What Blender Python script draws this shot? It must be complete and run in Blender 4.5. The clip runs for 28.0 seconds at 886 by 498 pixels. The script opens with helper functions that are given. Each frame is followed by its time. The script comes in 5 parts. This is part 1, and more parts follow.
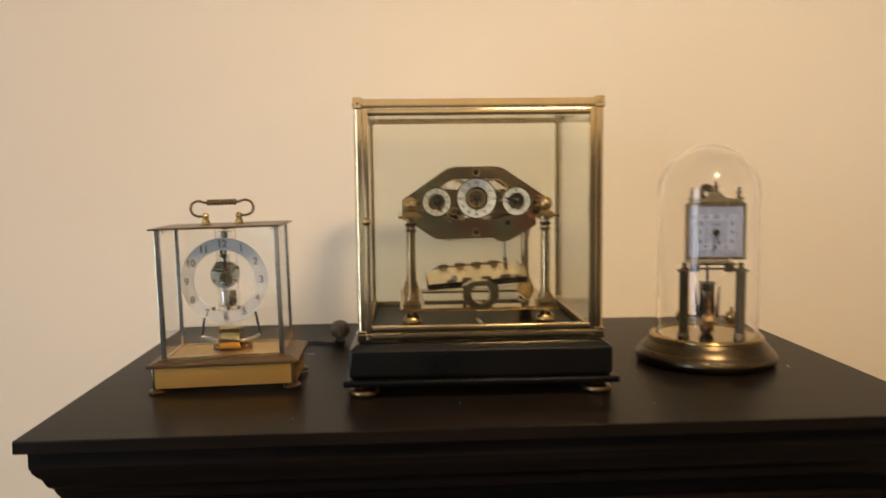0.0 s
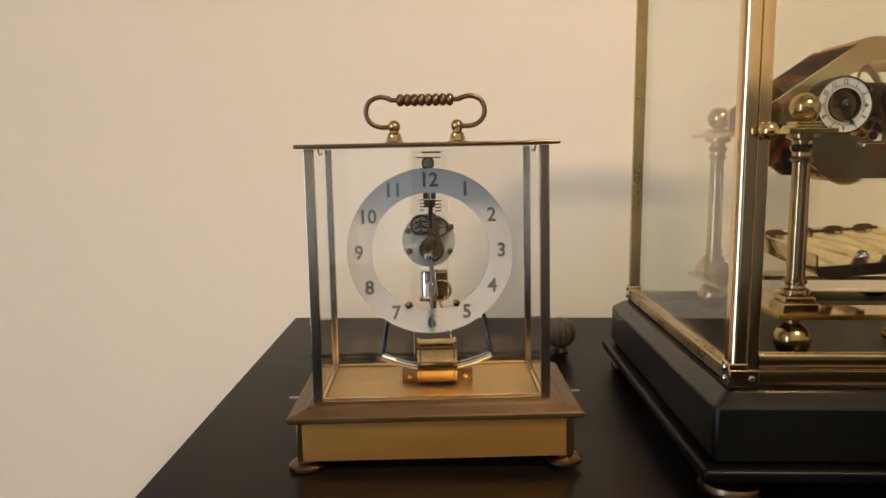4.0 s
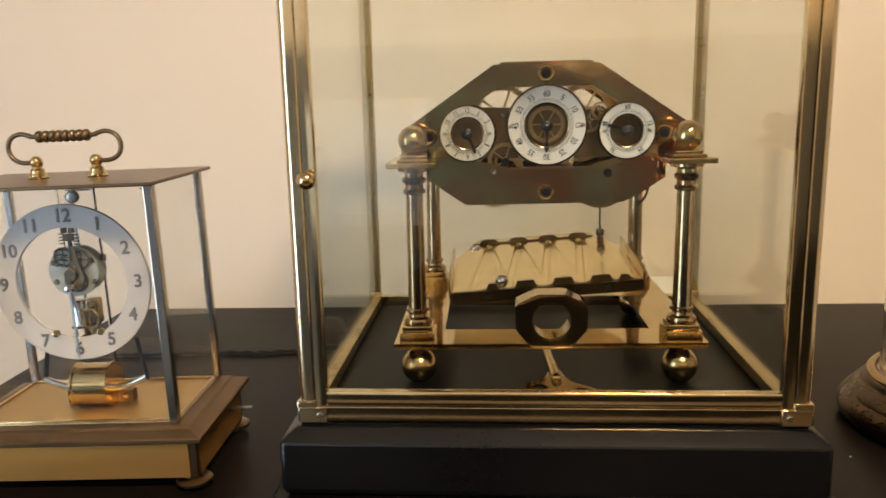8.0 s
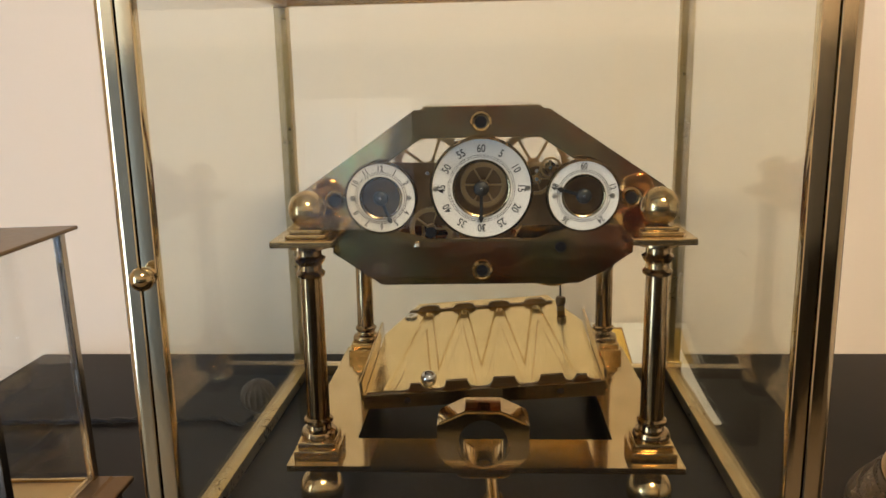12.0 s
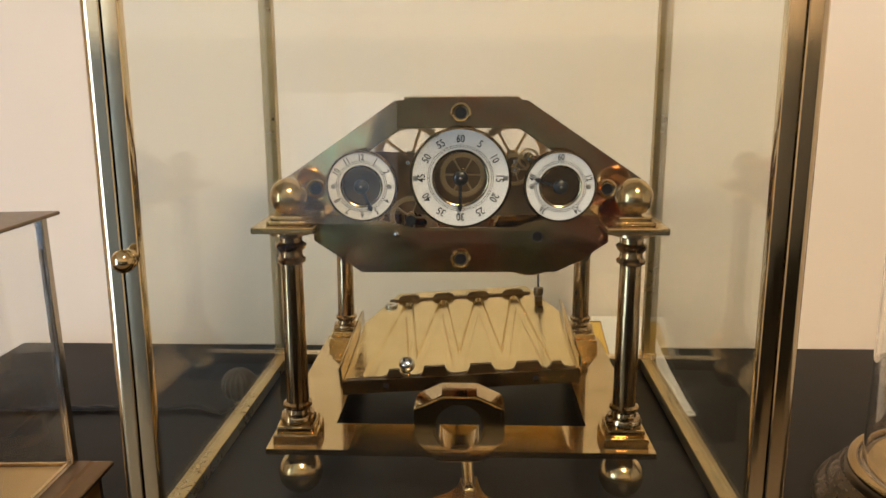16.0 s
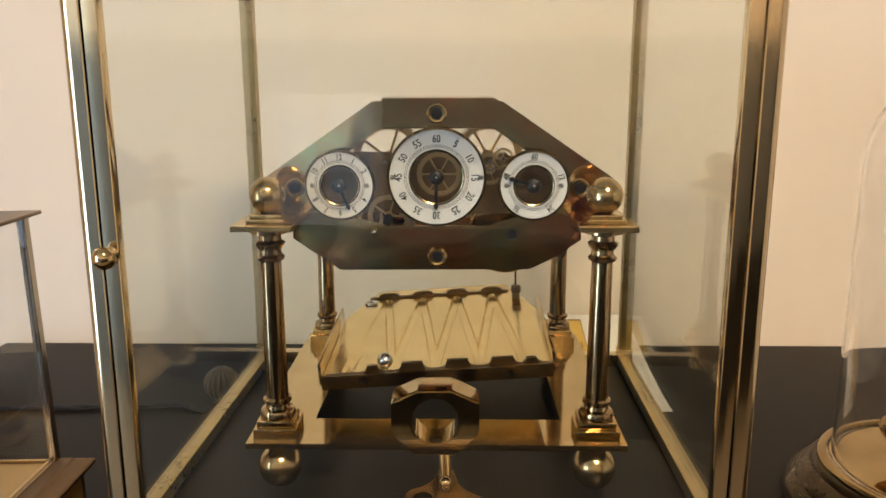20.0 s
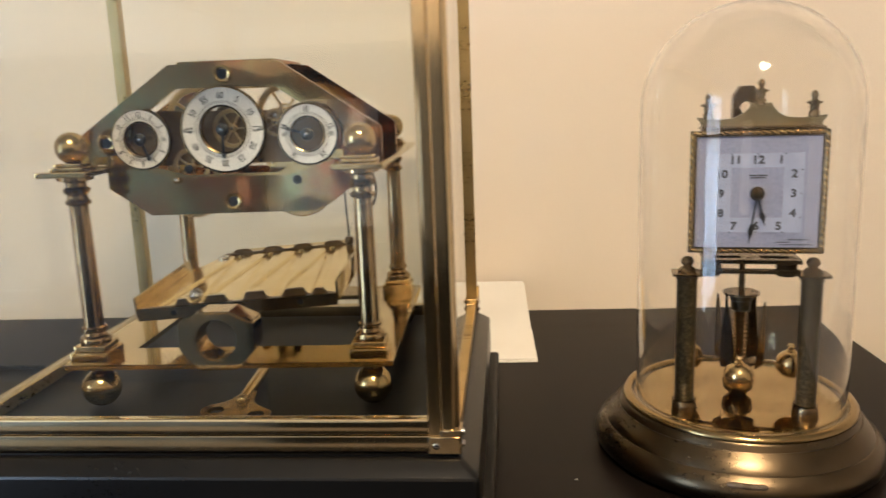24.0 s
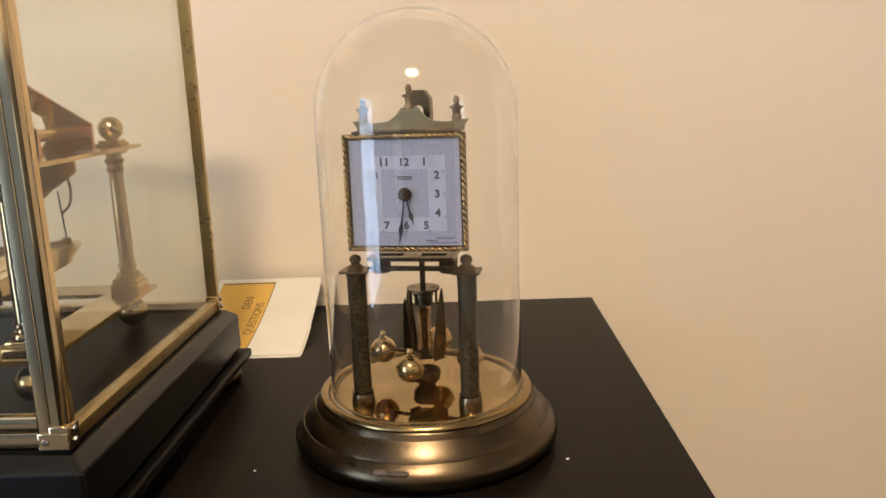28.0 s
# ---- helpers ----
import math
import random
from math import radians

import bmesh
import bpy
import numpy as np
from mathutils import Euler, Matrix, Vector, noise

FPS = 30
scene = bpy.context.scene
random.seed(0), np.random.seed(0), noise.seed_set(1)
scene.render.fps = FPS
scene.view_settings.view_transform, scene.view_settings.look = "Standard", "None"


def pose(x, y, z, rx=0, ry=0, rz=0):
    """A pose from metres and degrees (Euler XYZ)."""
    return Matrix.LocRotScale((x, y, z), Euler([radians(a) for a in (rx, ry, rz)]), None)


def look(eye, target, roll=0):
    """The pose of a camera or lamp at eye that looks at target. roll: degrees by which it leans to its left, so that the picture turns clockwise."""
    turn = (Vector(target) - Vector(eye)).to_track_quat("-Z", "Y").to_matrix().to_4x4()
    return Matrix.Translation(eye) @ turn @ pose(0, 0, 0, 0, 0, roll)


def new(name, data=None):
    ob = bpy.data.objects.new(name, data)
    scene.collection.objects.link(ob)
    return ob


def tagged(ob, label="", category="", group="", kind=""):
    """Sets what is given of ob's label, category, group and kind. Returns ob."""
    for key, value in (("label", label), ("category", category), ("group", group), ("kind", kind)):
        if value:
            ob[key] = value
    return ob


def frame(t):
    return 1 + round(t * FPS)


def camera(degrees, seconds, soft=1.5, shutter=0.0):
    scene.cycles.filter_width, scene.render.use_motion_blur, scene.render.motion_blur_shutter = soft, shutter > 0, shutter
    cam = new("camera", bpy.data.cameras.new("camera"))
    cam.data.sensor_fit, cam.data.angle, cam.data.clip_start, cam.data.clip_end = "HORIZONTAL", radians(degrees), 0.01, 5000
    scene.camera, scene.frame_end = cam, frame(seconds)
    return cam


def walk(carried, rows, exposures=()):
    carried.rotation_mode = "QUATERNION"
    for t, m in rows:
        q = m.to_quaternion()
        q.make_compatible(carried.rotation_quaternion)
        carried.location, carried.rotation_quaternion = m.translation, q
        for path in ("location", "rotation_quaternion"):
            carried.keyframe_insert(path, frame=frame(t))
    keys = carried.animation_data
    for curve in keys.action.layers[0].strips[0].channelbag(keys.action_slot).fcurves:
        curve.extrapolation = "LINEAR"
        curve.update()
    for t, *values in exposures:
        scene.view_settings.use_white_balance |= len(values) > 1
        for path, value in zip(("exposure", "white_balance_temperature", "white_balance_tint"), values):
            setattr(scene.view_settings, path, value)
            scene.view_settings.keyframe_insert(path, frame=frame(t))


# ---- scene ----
cam = camera(59.4, 28.0, 1.5, 0.5)
PATH = [
    (0, (0.011, -0.004, 1.162), (0.12, 1.985, 0.99), -0.7),
    (0.5, (0.018, 0.098, 1.156), (-0.037, 2.094, 1.04), 1.1),
    (1, (0.002, 0.181, 1.149), (-0.126, 2.173, 1.032), 1.5),
    (1.5, (-0.086, 0.284, 1.146), (-0.118, 2.281, 1.036), -1.1),
    (2, (-0.153, 0.374, 1.135), (-0.181, 2.368, 0.974), -0.5),
    (2.5, (-0.186, 0.438, 1.121), (-0.153, 2.432, 0.969), -0.5),
    (3, (-0.199, 0.471, 1.109), (-0.18, 2.46, 0.907), 0.2),
    (3.5, (-0.205, 0.485, 1.105), (-0.203, 2.472, 0.872), 0.2),
    (5.5, (-0.202, 0.484, 1.105), (-0.2, 2.464, 0.822), -0.6),
    (6, (-0.162, 0.478, 1.11), (-0.195, 2.455, 0.804), -0.7),
    (6.5, (-0.088, 0.478, 1.127), (-0.185, 2.448, 0.794), -0.8),
    (7, (-0.012, 0.485, 1.139), (-0.147, 2.456, 0.832), -1.2),
    (7.5, (0.033, 0.483, 1.147), (-0.093, 2.453, 0.825), -0.9),
    (8, (0.071, 0.488, 1.161), (-0.042, 2.446, 0.773), -1.3),
    (8.5, (0.088, 0.491, 1.163), (-0.038, 2.448, 0.77), -0.6),
    (9, (0.099, 0.495, 1.174), (-0.035, 2.452, 0.785), -1.3),
    (9.5, (0.091, 0.517, 1.188), (-0.001, 2.48, 0.818), -1.8),
    (10, (0.09, 0.538, 1.199), (0.015, 2.496, 0.794), -1.8),
    (10.5, (0.118, 0.563, 1.199), (-0.01, 2.528, 0.846), -1.3),
    (11, (0.115, 0.592, 1.195), (-0.013, 2.547, 0.793), -1.4),
    (11.5, (0.113, 0.603, 1.197), (-0.002, 2.556, 0.781), -1.1),
    (12, (0.113, 0.608, 1.192), (0.003, 2.562, 0.781), -1.1),
    (12.5, (0.113, 0.61, 1.191), (0.004, 2.564, 0.782), -1.0),
    (14.5, (0.114, 0.603, 1.189), (0.037, 2.559, 0.778), -0.3),
    (15, (0.115, 0.601, 1.189), (0.031, 2.554, 0.77), -0.4),
    (15.5, (0.116, 0.6, 1.189), (0.049, 2.555, 0.77), -0.2),
    (16, (0.116, 0.6, 1.189), (0.047, 2.554, 0.77), -0.2),
    (16.5, (0.116, 0.6, 1.188), (0.055, 2.554, 0.767), -0.0),
    (17, (0.117, 0.597, 1.188), (0.056, 2.552, 0.769), -0.1),
    (17.5, (0.118, 0.596, 1.188), (0.066, 2.55, 0.765), -0.0),
    (18, (0.118, 0.595, 1.187), (0.076, 2.55, 0.766), -0.0),
    (18.5, (0.119, 0.595, 1.187), (0.076, 2.549, 0.764), -0.1),
    (19, (0.119, 0.596, 1.189), (0.08, 2.55, 0.761), -0.0),
    (19.5, (0.122, 0.596, 1.189), (0.088, 2.55, 0.768), -0.2),
    (20, (0.122, 0.591, 1.189), (0.086, 2.547, 0.773), -0.1),
    (20.5, (0.121, 0.588, 1.19), (0.095, 2.544, 0.775), -0.2),
    (22.5, (0.117, 0.542, 1.176), (0.129, 2.505, 0.792), -1.7),
    (23, (0.185, 0.535, 1.173), (0.087, 2.496, 0.791), -1.6),
    (23.5, (0.236, 0.531, 1.165), (0.093, 2.487, 0.772), -1.8),
    (24, (0.274, 0.535, 1.157), (0.143, 2.492, 0.764), -2.1),
    (24.5, (0.319, 0.552, 1.151), (0.212, 2.51, 0.76), -2.2),
    (25, (0.352, 0.569, 1.15), (0.25, 2.528, 0.759), -2.8),
    (25.5, (0.389, 0.573, 1.148), (0.305, 2.536, 0.777), -3.4),
    (26, (0.422, 0.564, 1.142), (0.38, 2.529, 0.77), -2.9),
    (26.5, (0.441, 0.563, 1.141), (0.405, 2.527, 0.765), -2.5),
    (27, (0.455, 0.549, 1.142), (0.416, 2.512, 0.762), -1.8),
    (27.5, (0.463, 0.535, 1.147), (0.437, 2.491, 0.73), -1.4),
    (28, (0.466, 0.525, 1.158), (0.434, 2.481, 0.743), -2.1),
]
# the film's own exposure and white balance drift a little
BALANCE = [(0.0, -0.09, 6800, 10), (3.0, -0.12, 6600, 10), (7.0, 0.12, 6500, 10), (9.0, 0.06, 6450, 10), (11.0, 0.07, 6100, 11), (18.0, 0.15, 6050, 11), (23.0, 0.17, 6050, 11), (25.0, 0.10, 6200, 10), (26.0, -0.01, 6300, 10), (27.0, 0.08, 6050, 11), (28.0, 0.10, 6050, 11)]
walk(cam, [(t, look(eye, target, roll)) for t, eye, target, roll in PATH], BALANCE)

# ---------------------------------------------------------------- world and light
world = bpy.data.worlds.new("sky")
scene.world = world
world.use_nodes = True
wn = world.node_tree
sky = wn.nodes.new("ShaderNodeTexSky")
sky.sky_type = "NISHITA"
sky.sun_disc = False
sky.sun_elevation, sky.sun_rotation = radians(35), radians(250)
wn.links.new(sky.outputs[0], wn.nodes["Background"].inputs[0])
wn.nodes["Background"].inputs[1].default_value = 0.1
scene.view_settings.exposure = 0.0

WX0, WX1, WY0, WY1, CEIL = -2.2, 3.0, -1.72, 1.422, 2.55
LAMP = (0.42, -0.16)
LAMP_POWER = 166.0
DAY_POWER = 60.0
day = bpy.data.lights.new("daylight", "AREA")
day.shape, day.size, day.size_y, day.energy, day.color = "RECTANGLE", 1.24, 1.95, DAY_POWER, (0.56, 0.75, 1.0)
new("daylight", day).matrix_world = look((WX0 - 0.06, -1.02, 1.08), (0.5, -1.02, 1.08))

low = bpy.data.lights.new("daylight_low", "AREA")
low.shape, low.size, low.size_y, low.energy, low.color = "RECTANGLE", 0.44, 0.47, 0.36, (0.66, 0.82, 1.0)
new("daylight_low", low).matrix_world = look((-0.485, WY0 - 0.07, 0.90), (-0.485, 0.0, 0.90))


# ---------------------------------------------------------------- materials
def material(name, c1, c2, metal=0.0, rough=(0.3, 0.45), scale=30.0, bump=0.0, fine=300.0, stretch=(1, 1, 1), coat=0.0, ramp=(0.35, 0.7), spec=0.5, warp=0.0):
    m = bpy.data.materials.new(name)
    m.use_nodes = True
    nt = m.node_tree
    bs = nt.nodes["Principled BSDF"]
    bs.inputs["Metallic"].default_value = metal
    bs.inputs["Coat Weight"].default_value = coat
    bs.inputs["Coat Roughness"].default_value = 0.12
    bs.inputs["Specular IOR Level"].default_value = spec
    tc = nt.nodes.new("ShaderNodeTexCoord")
    mp = nt.nodes.new("ShaderNodeMapping")
    mp.inputs["Scale"].default_value = stretch
    nt.links.new(tc.outputs["Object"], mp.inputs["Vector"])
    big = nt.nodes.new("ShaderNodeTexNoise")
    big.inputs["Scale"].default_value, big.inputs["Detail"].default_value = scale, 5
    small = nt.nodes.new("ShaderNodeTexNoise")
    small.inputs["Scale"].default_value, small.inputs["Detail"].default_value = fine, 3
    for n in (big, small):
        nt.links.new(mp.outputs[0], n.inputs["Vector"])
    cr = nt.nodes.new("ShaderNodeValToRGB")
    cr.color_ramp.elements[0].position, cr.color_ramp.elements[1].position = ramp
    cr.color_ramp.elements[0].color, cr.color_ramp.elements[1].color = (*c1, 1), (*c2, 1)
    nt.links.new(big.outputs["Fac"], cr.inputs[0])
    nt.links.new(cr.outputs[0], bs.inputs["Base Color"])
    mr = nt.nodes.new("ShaderNodeMapRange")
    mr.inputs["From Min"].default_value, mr.inputs["From Max"].default_value = 0.3, 0.7
    mr.inputs["To Min"].default_value, mr.inputs["To Max"].default_value = rough
    mix = nt.nodes.new("ShaderNodeMath")
    mix.operation = "ADD"
    half = nt.nodes.new("ShaderNodeMath")
    half.operation = "MULTIPLY"
    half.inputs[1].default_value = 0.5
    nt.links.new(big.outputs["Fac"], mix.inputs[0])
    nt.links.new(small.outputs["Fac"], mix.inputs[1])
    nt.links.new(mix.outputs[0], half.inputs[0])
    nt.links.new(half.outputs[0], mr.inputs["Value"])
    nt.links.new(mr.outputs[0], bs.inputs["Roughness"])
    if warp:
        wv = nt.nodes.new("ShaderNodeTexNoise")
        wv.inputs["Scale"].default_value, wv.inputs["Detail"].default_value = 17, 1.5
        nt.links.new(tc.outputs["Object"], wv.inputs["Vector"])
        wb = nt.nodes.new("ShaderNodeBump")
        wb.inputs["Strength"].default_value, wb.inputs["Distance"].default_value = min(1.0, warp), 0.0015 * max(1.0, warp)
        nt.links.new(wv.outputs["Fac"], wb.inputs["Height"])
        nt.links.new(wb.outputs[0], bs.inputs["Normal"])
    elif bump:
        bp = nt.nodes.new("ShaderNodeBump")
        bp.inputs["Strength"].default_value, bp.inputs["Distance"].default_value = bump, 0.001
        nt.links.new(small.outputs["Fac"], bp.inputs["Height"])
        nt.links.new(bp.outputs[0], bs.inputs["Normal"])
    return m


def glass(name, tint=(1, 1, 1), ior=1.45, rough=0.0):
    m = bpy.data.materials.new(name)
    m.use_nodes = True
    bs = m.node_tree.nodes["Principled BSDF"]
    bs.inputs["Base Color"].default_value = (*tint, 1)
    bs.inputs["Transmission Weight"].default_value = 1.0
    bs.inputs["Roughness"].default_value = rough
    bs.inputs["IOR"].default_value = ior
    return m


def sheet_glass(name, tint):
    """Thin flat panes: tinted and clear, with a mirror gloss that grows at grazing angles."""
    m = bpy.data.materials.new(name)
    m.use_nodes = True
    nt = m.node_tree
    nt.nodes.remove(nt.nodes["Principled BSDF"])
    clear, gloss, mix = nt.nodes.new("ShaderNodeBsdfTransparent"), nt.nodes.new("ShaderNodeBsdfGlossy"), nt.nodes.new("ShaderNodeMixShader")
    clear.inputs["Color"].default_value = (*tint, 1)
    gloss.inputs["Color"].default_value, gloss.inputs["Roughness"].default_value = (1, 1, 1, 1), 0.0
    lw = nt.nodes.new("ShaderNodeLayerWeight")
    lw.inputs["Blend"].default_value = 0.5
    fifth, grow = nt.nodes.new("ShaderNodeMath"), nt.nodes.new("ShaderNodeMath")
    fifth.operation, grow.operation = "POWER", "MULTIPLY_ADD"
    fifth.inputs[1].default_value, grow.inputs[1].default_value, grow.inputs[2].default_value = 5.0, 0.95, 0.04
    nt.links.new(lw.outputs["Facing"], fifth.inputs[0])
    nt.links.new(fifth.outputs[0], grow.inputs[0])
    nt.links.new(grow.outputs[0], mix.inputs[0])
    nt.links.new(clear.outputs[0], mix.inputs[1])
    nt.links.new(gloss.outputs[0], mix.inputs[2])
    nt.links.new(mix.outputs[0], nt.nodes["Material Output"].inputs["Surface"])
    return m


def glow(name, colour, strength):
    m = bpy.data.materials.new(name)
    m.use_nodes = True
    bs = m.node_tree.nodes["Principled BSDF"]
    bs.inputs["Base Color"].default_value = (0.9, 0.85, 0.75, 1)
    bs.inputs["Emission Color"].default_value = (*colour, 1)
    bs.inputs["Emission Strength"].default_value = strength
    return m


WALL = material("cream_wall_paint", (0.82, 0.715, 0.585), (0.855, 0.755, 0.625), rough=(0.55, 0.75), scale=1.2, bump=0.12, fine=420, spec=0.3)
CEILING = material("ceiling_paint", (0.62, 0.6, 0.55), (0.66, 0.64, 0.59), rough=(0.7, 0.85), scale=2, bump=0.1, fine=200, spec=0.2)
FLOOR = material("tan_carpet", (0.15, 0.122, 0.09), (0.21, 0.172, 0.13), rough=(0.85, 0.95), scale=40, bump=0.5, fine=600, spec=0.2)
DARKPANEL = material("grey_panelling", (0.098, 0.102, 0.108), (0.135, 0.140, 0.148), rough=(0.45, 0.6), scale=3, stretch=(1, 1, 0.2))
WHITEWOOD = material("white_painted_wood", (0.78, 0.77, 0.74), (0.82, 0.81, 0.78), rough=(0.35, 0.5), scale=10)
ESPRESSO = material("espresso_lacquered_wood", (0.0056, 0.0041, 0.0034), (0.0094, 0.0066, 0.0054), rough=(0.285, 0.36), scale=7, stretch=(0.6, 6, 6), bump=0.03, fine=240, spec=0.08)
BLACKWOOD = material("black_satin_lacquer", (0.0022, 0.0021, 0.0021), (0.0042, 0.0040, 0.0037), rough=(0.29, 0.38), scale=12, bump=0.02, fine=400, spec=0.11)
PLINTHWOOD = material("black_polished_plinth", (0.0022, 0.0021, 0.0021), (0.0042, 0.0040, 0.0037), rough=(0.26, 0.34), scale=12, bump=0.02, fine=400, spec=0.42)
BRASS = material("polished_brass", (0.58, 0.41, 0.19), (0.7, 0.53, 0.27), metal=1.0, rough=(0.05, 0.16), scale=45, fine=500, bump=0.02)
BALLBRASS = material("satin_ball_brass", (0.50, 0.35, 0.16), (0.62, 0.46, 0.23), metal=1.0, rough=(0.16, 0.22), scale=45, fine=500, bump=0.02)
PLATE = material("polished_plate_brass", (0.56, 0.41, 0.2), (0.68, 0.52, 0.28), metal=1.0, rough=(0.03, 0.12), scale=30, fine=220, bump=0.02, warp=0.25)
# Red and green patches put the room's soft reflections into the plate colour.
REFLECTBRASS = material("lacquered_reflection_brass", (0.54, 0.23, 0.12), (0.52, 0.53, 0.31), metal=1.0, rough=(0.05, 0.12), scale=19, fine=380, bump=0.0, warp=1.6, ramp=(0.40, 0.60))
COLBRASS = material("brown_column_brass", (0.37, 0.25, 0.13), (0.50, 0.36, 0.20), metal=1.0, rough=(0.05, 0.14), scale=40, fine=300, bump=0.01)
PALE = material("pale_brass_tray", (0.75, 0.585, 0.28), (0.84, 0.675, 0.36), metal=1.0, rough=(0.10, 0.24), scale=35, fine=300, bump=0.02)
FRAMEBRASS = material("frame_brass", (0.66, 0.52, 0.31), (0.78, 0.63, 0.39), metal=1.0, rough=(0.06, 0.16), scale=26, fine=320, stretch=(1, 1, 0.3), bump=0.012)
# Darker, rougher copy of the frame brass; dimmer side and back reflections painted in.
DIMFRAME = material("dimmed_frame_brass", (0.45, 0.335, 0.150), (0.57, 0.435, 0.205), metal=1.0, rough=(0.24, 0.36), scale=26, fine=320, bump=0.012)
GILT = material("brushed_gilt", (0.51, 0.272, 0.073), (0.60, 0.332, 0.096), metal=1.0, rough=(0.45, 0.58), scale=14, stretch=(0.4, 3, 3), fine=900, bump=0.06)
FLANGE = material("satin_brown_gilt", (0.15, 0.093, 0.046), (0.205, 0.132, 0.068), metal=1.0, rough=(0.36, 0.48), scale=14, fine=420, bump=0.012)
DISCGREY = material("grey_green_plate", (0.235, 0.24, 0.2), (0.32, 0.325, 0.285), metal=0.3, rough=(0.3, 0.42), scale=80)
BRONZE = material("aged_brass", (0.155, 0.105, 0.056), (0.225, 0.155, 0.088), metal=1.0, rough=(0.29, 0.37), scale=9, fine=340, bump=0.012)
OLDBRASS = material("worn_antique_brass", (0.15, 0.108, 0.06), (0.235, 0.172, 0.098), metal=1.0, rough=(0.19, 0.262), scale=16, fine=500, bump=0.006)
SOFTBRASS = material("satin_olive_brass", (0.15, 0.128, 0.082), (0.215, 0.185, 0.12), metal=1.0, rough=(0.38, 0.5), scale=30, fine=500, bump=0.01)
DISCBRASS = material("amber_brass_disc", (0.40, 0.285, 0.12), (0.52, 0.385, 0.18), metal=1.0, rough=(0.02, 0.06), scale=30, fine=300, bump=0.01)
RINGBRASS = material("golden_rim_brass", (0.29, 0.200, 0.085), (0.375, 0.272, 0.128), metal=1.0, rough=(0.16, 0.25), scale=22, fine=400, bump=0.008)
FLOORGILT = material("tan_brushed_gilt", (0.55, 0.38, 0.165), (0.66, 0.47, 0.22), metal=1.0, rough=(0.40, 0.52), scale=14, stretch=(3, 0.4, 3), fine=900, bump=0.06)
BOSSBRASS = material("polished_dark_brass", (0.50, 0.36, 0.19), (0.60, 0.45, 0.25), metal=1.0, rough=(0.02, 0.07), scale=30, fine=300)
KPOST = material("dark_nickel_post", (0.42, 0.365, 0.295), (0.54, 0.475, 0.39), metal=1.0, rough=(0.12, 0.24), scale=40, stretch=(1, 1, 0.2), fine=300, bump=0.01)
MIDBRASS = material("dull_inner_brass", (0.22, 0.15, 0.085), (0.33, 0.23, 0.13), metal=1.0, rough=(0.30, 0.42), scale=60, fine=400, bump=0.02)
WHEELBRASS = material("cut_wheel_brass", (0.55, 0.40, 0.20), (0.66, 0.50, 0.27), metal=1.0, rough=(0.26, 0.38), scale=60, fine=400, bump=0.02)
BASEBRASS = material("satin_moulded_brass", (0.082, 0.060, 0.035), (0.135, 0.100, 0.061), metal=1.0, rough=(0.25, 0.34), scale=12, fine=300, stretch=(1, 1, 2), bump=0.012)
STEEL = material("bright_steel", (0.62, 0.62, 0.64), (0.74, 0.74, 0.76), metal=1.0, rough=(0.04, 0.12), scale=50)
GREYSTEEL = material("grey_steel", (0.30, 0.30, 0.29), (0.44, 0.43, 0.41), metal=1.0, rough=(0.29, 0.42), scale=60, fine=500, bump=0.05)
DARKSTEEL = material("blued_steel", (0.012, 0.012, 0.015), (0.028, 0.028, 0.033), metal=0.6, rough=(0.29, 0.38), scale=90)
BLACK = material("black_enamel", (0.006, 0.006, 0.006), (0.012, 0.012, 0.012), rough=(0.3, 0.45), scale=50)
ENAMEL = material("white_enamel", (0.68, 0.67, 0.655), (0.73, 0.72, 0.7), rough=(0.16, 0.26), scale=40, coat=0.3)
FROST = material("frosted_white_dial", (0.315, 0.298, 0.272), (0.36, 0.342, 0.314), rough=(0.4, 0.55), scale=20)
# Bluish tint puts the window's daylight reflection into the silvered dial colour.
SILVERED = material("silvered_dial", (0.165, 0.176, 0.238), (0.212, 0.222, 0.290), metal=0.3, rough=(0.32, 0.46), scale=600, fine=700, bump=0.04)
SILVERLIGHT = material("pale_dial_band", (0.205, 0.228, 0.30), (0.25, 0.275, 0.355), metal=0.2, rough=(0.3, 0.45), scale=70)
INK = material("printed_ink", (0.012, 0.012, 0.014), (0.03, 0.03, 0.035), rough=(0.4, 0.6), scale=200)
GREYINK = material("dark_grey_numerals", (0.05, 0.047, 0.045), (0.09, 0.085, 0.08), rough=(0.35, 0.5), scale=150)
MARBLED = material("marbled_dark_bronze", (0.062, 0.048, 0.026), (0.150, 0.117, 0.064), metal=0.8, rough=(0.29, 0.36), scale=420, fine=350, bump=0.08, ramp=(0.45, 0.75))
PAPER = material("white_paper", (0.78, 0.76, 0.70), (0.83, 0.81, 0.75), rough=(0.6, 0.8), scale=15, bump=0.05, fine=500)
YELLOW = material("yellow_print", (0.72, 0.44, 0.07), (0.80, 0.52, 0.11), rough=(0.5, 0.65), scale=25)
BROWNPRINT = material("brown_print", (0.22, 0.12, 0.03), (0.30, 0.17, 0.05), rough=(0.5, 0.6), scale=80)
RUBBER = material("black_rubber_cord", (0.010, 0.009, 0.008), (0.022, 0.019, 0.016), rough=(0.4, 0.6), scale=200, bump=0.1)
RIBBED = material("brown_ribbed_bakelite", (0.075, 0.055, 0.034), (0.15, 0.115, 0.075), rough=(0.24, 0.36), scale=60)
GLASS = sheet_glass("case_glass", (0.962, 0.973, 0.955))
CLEAR = glass("clear_glass", (0.985, 0.99, 0.985), 1.45)
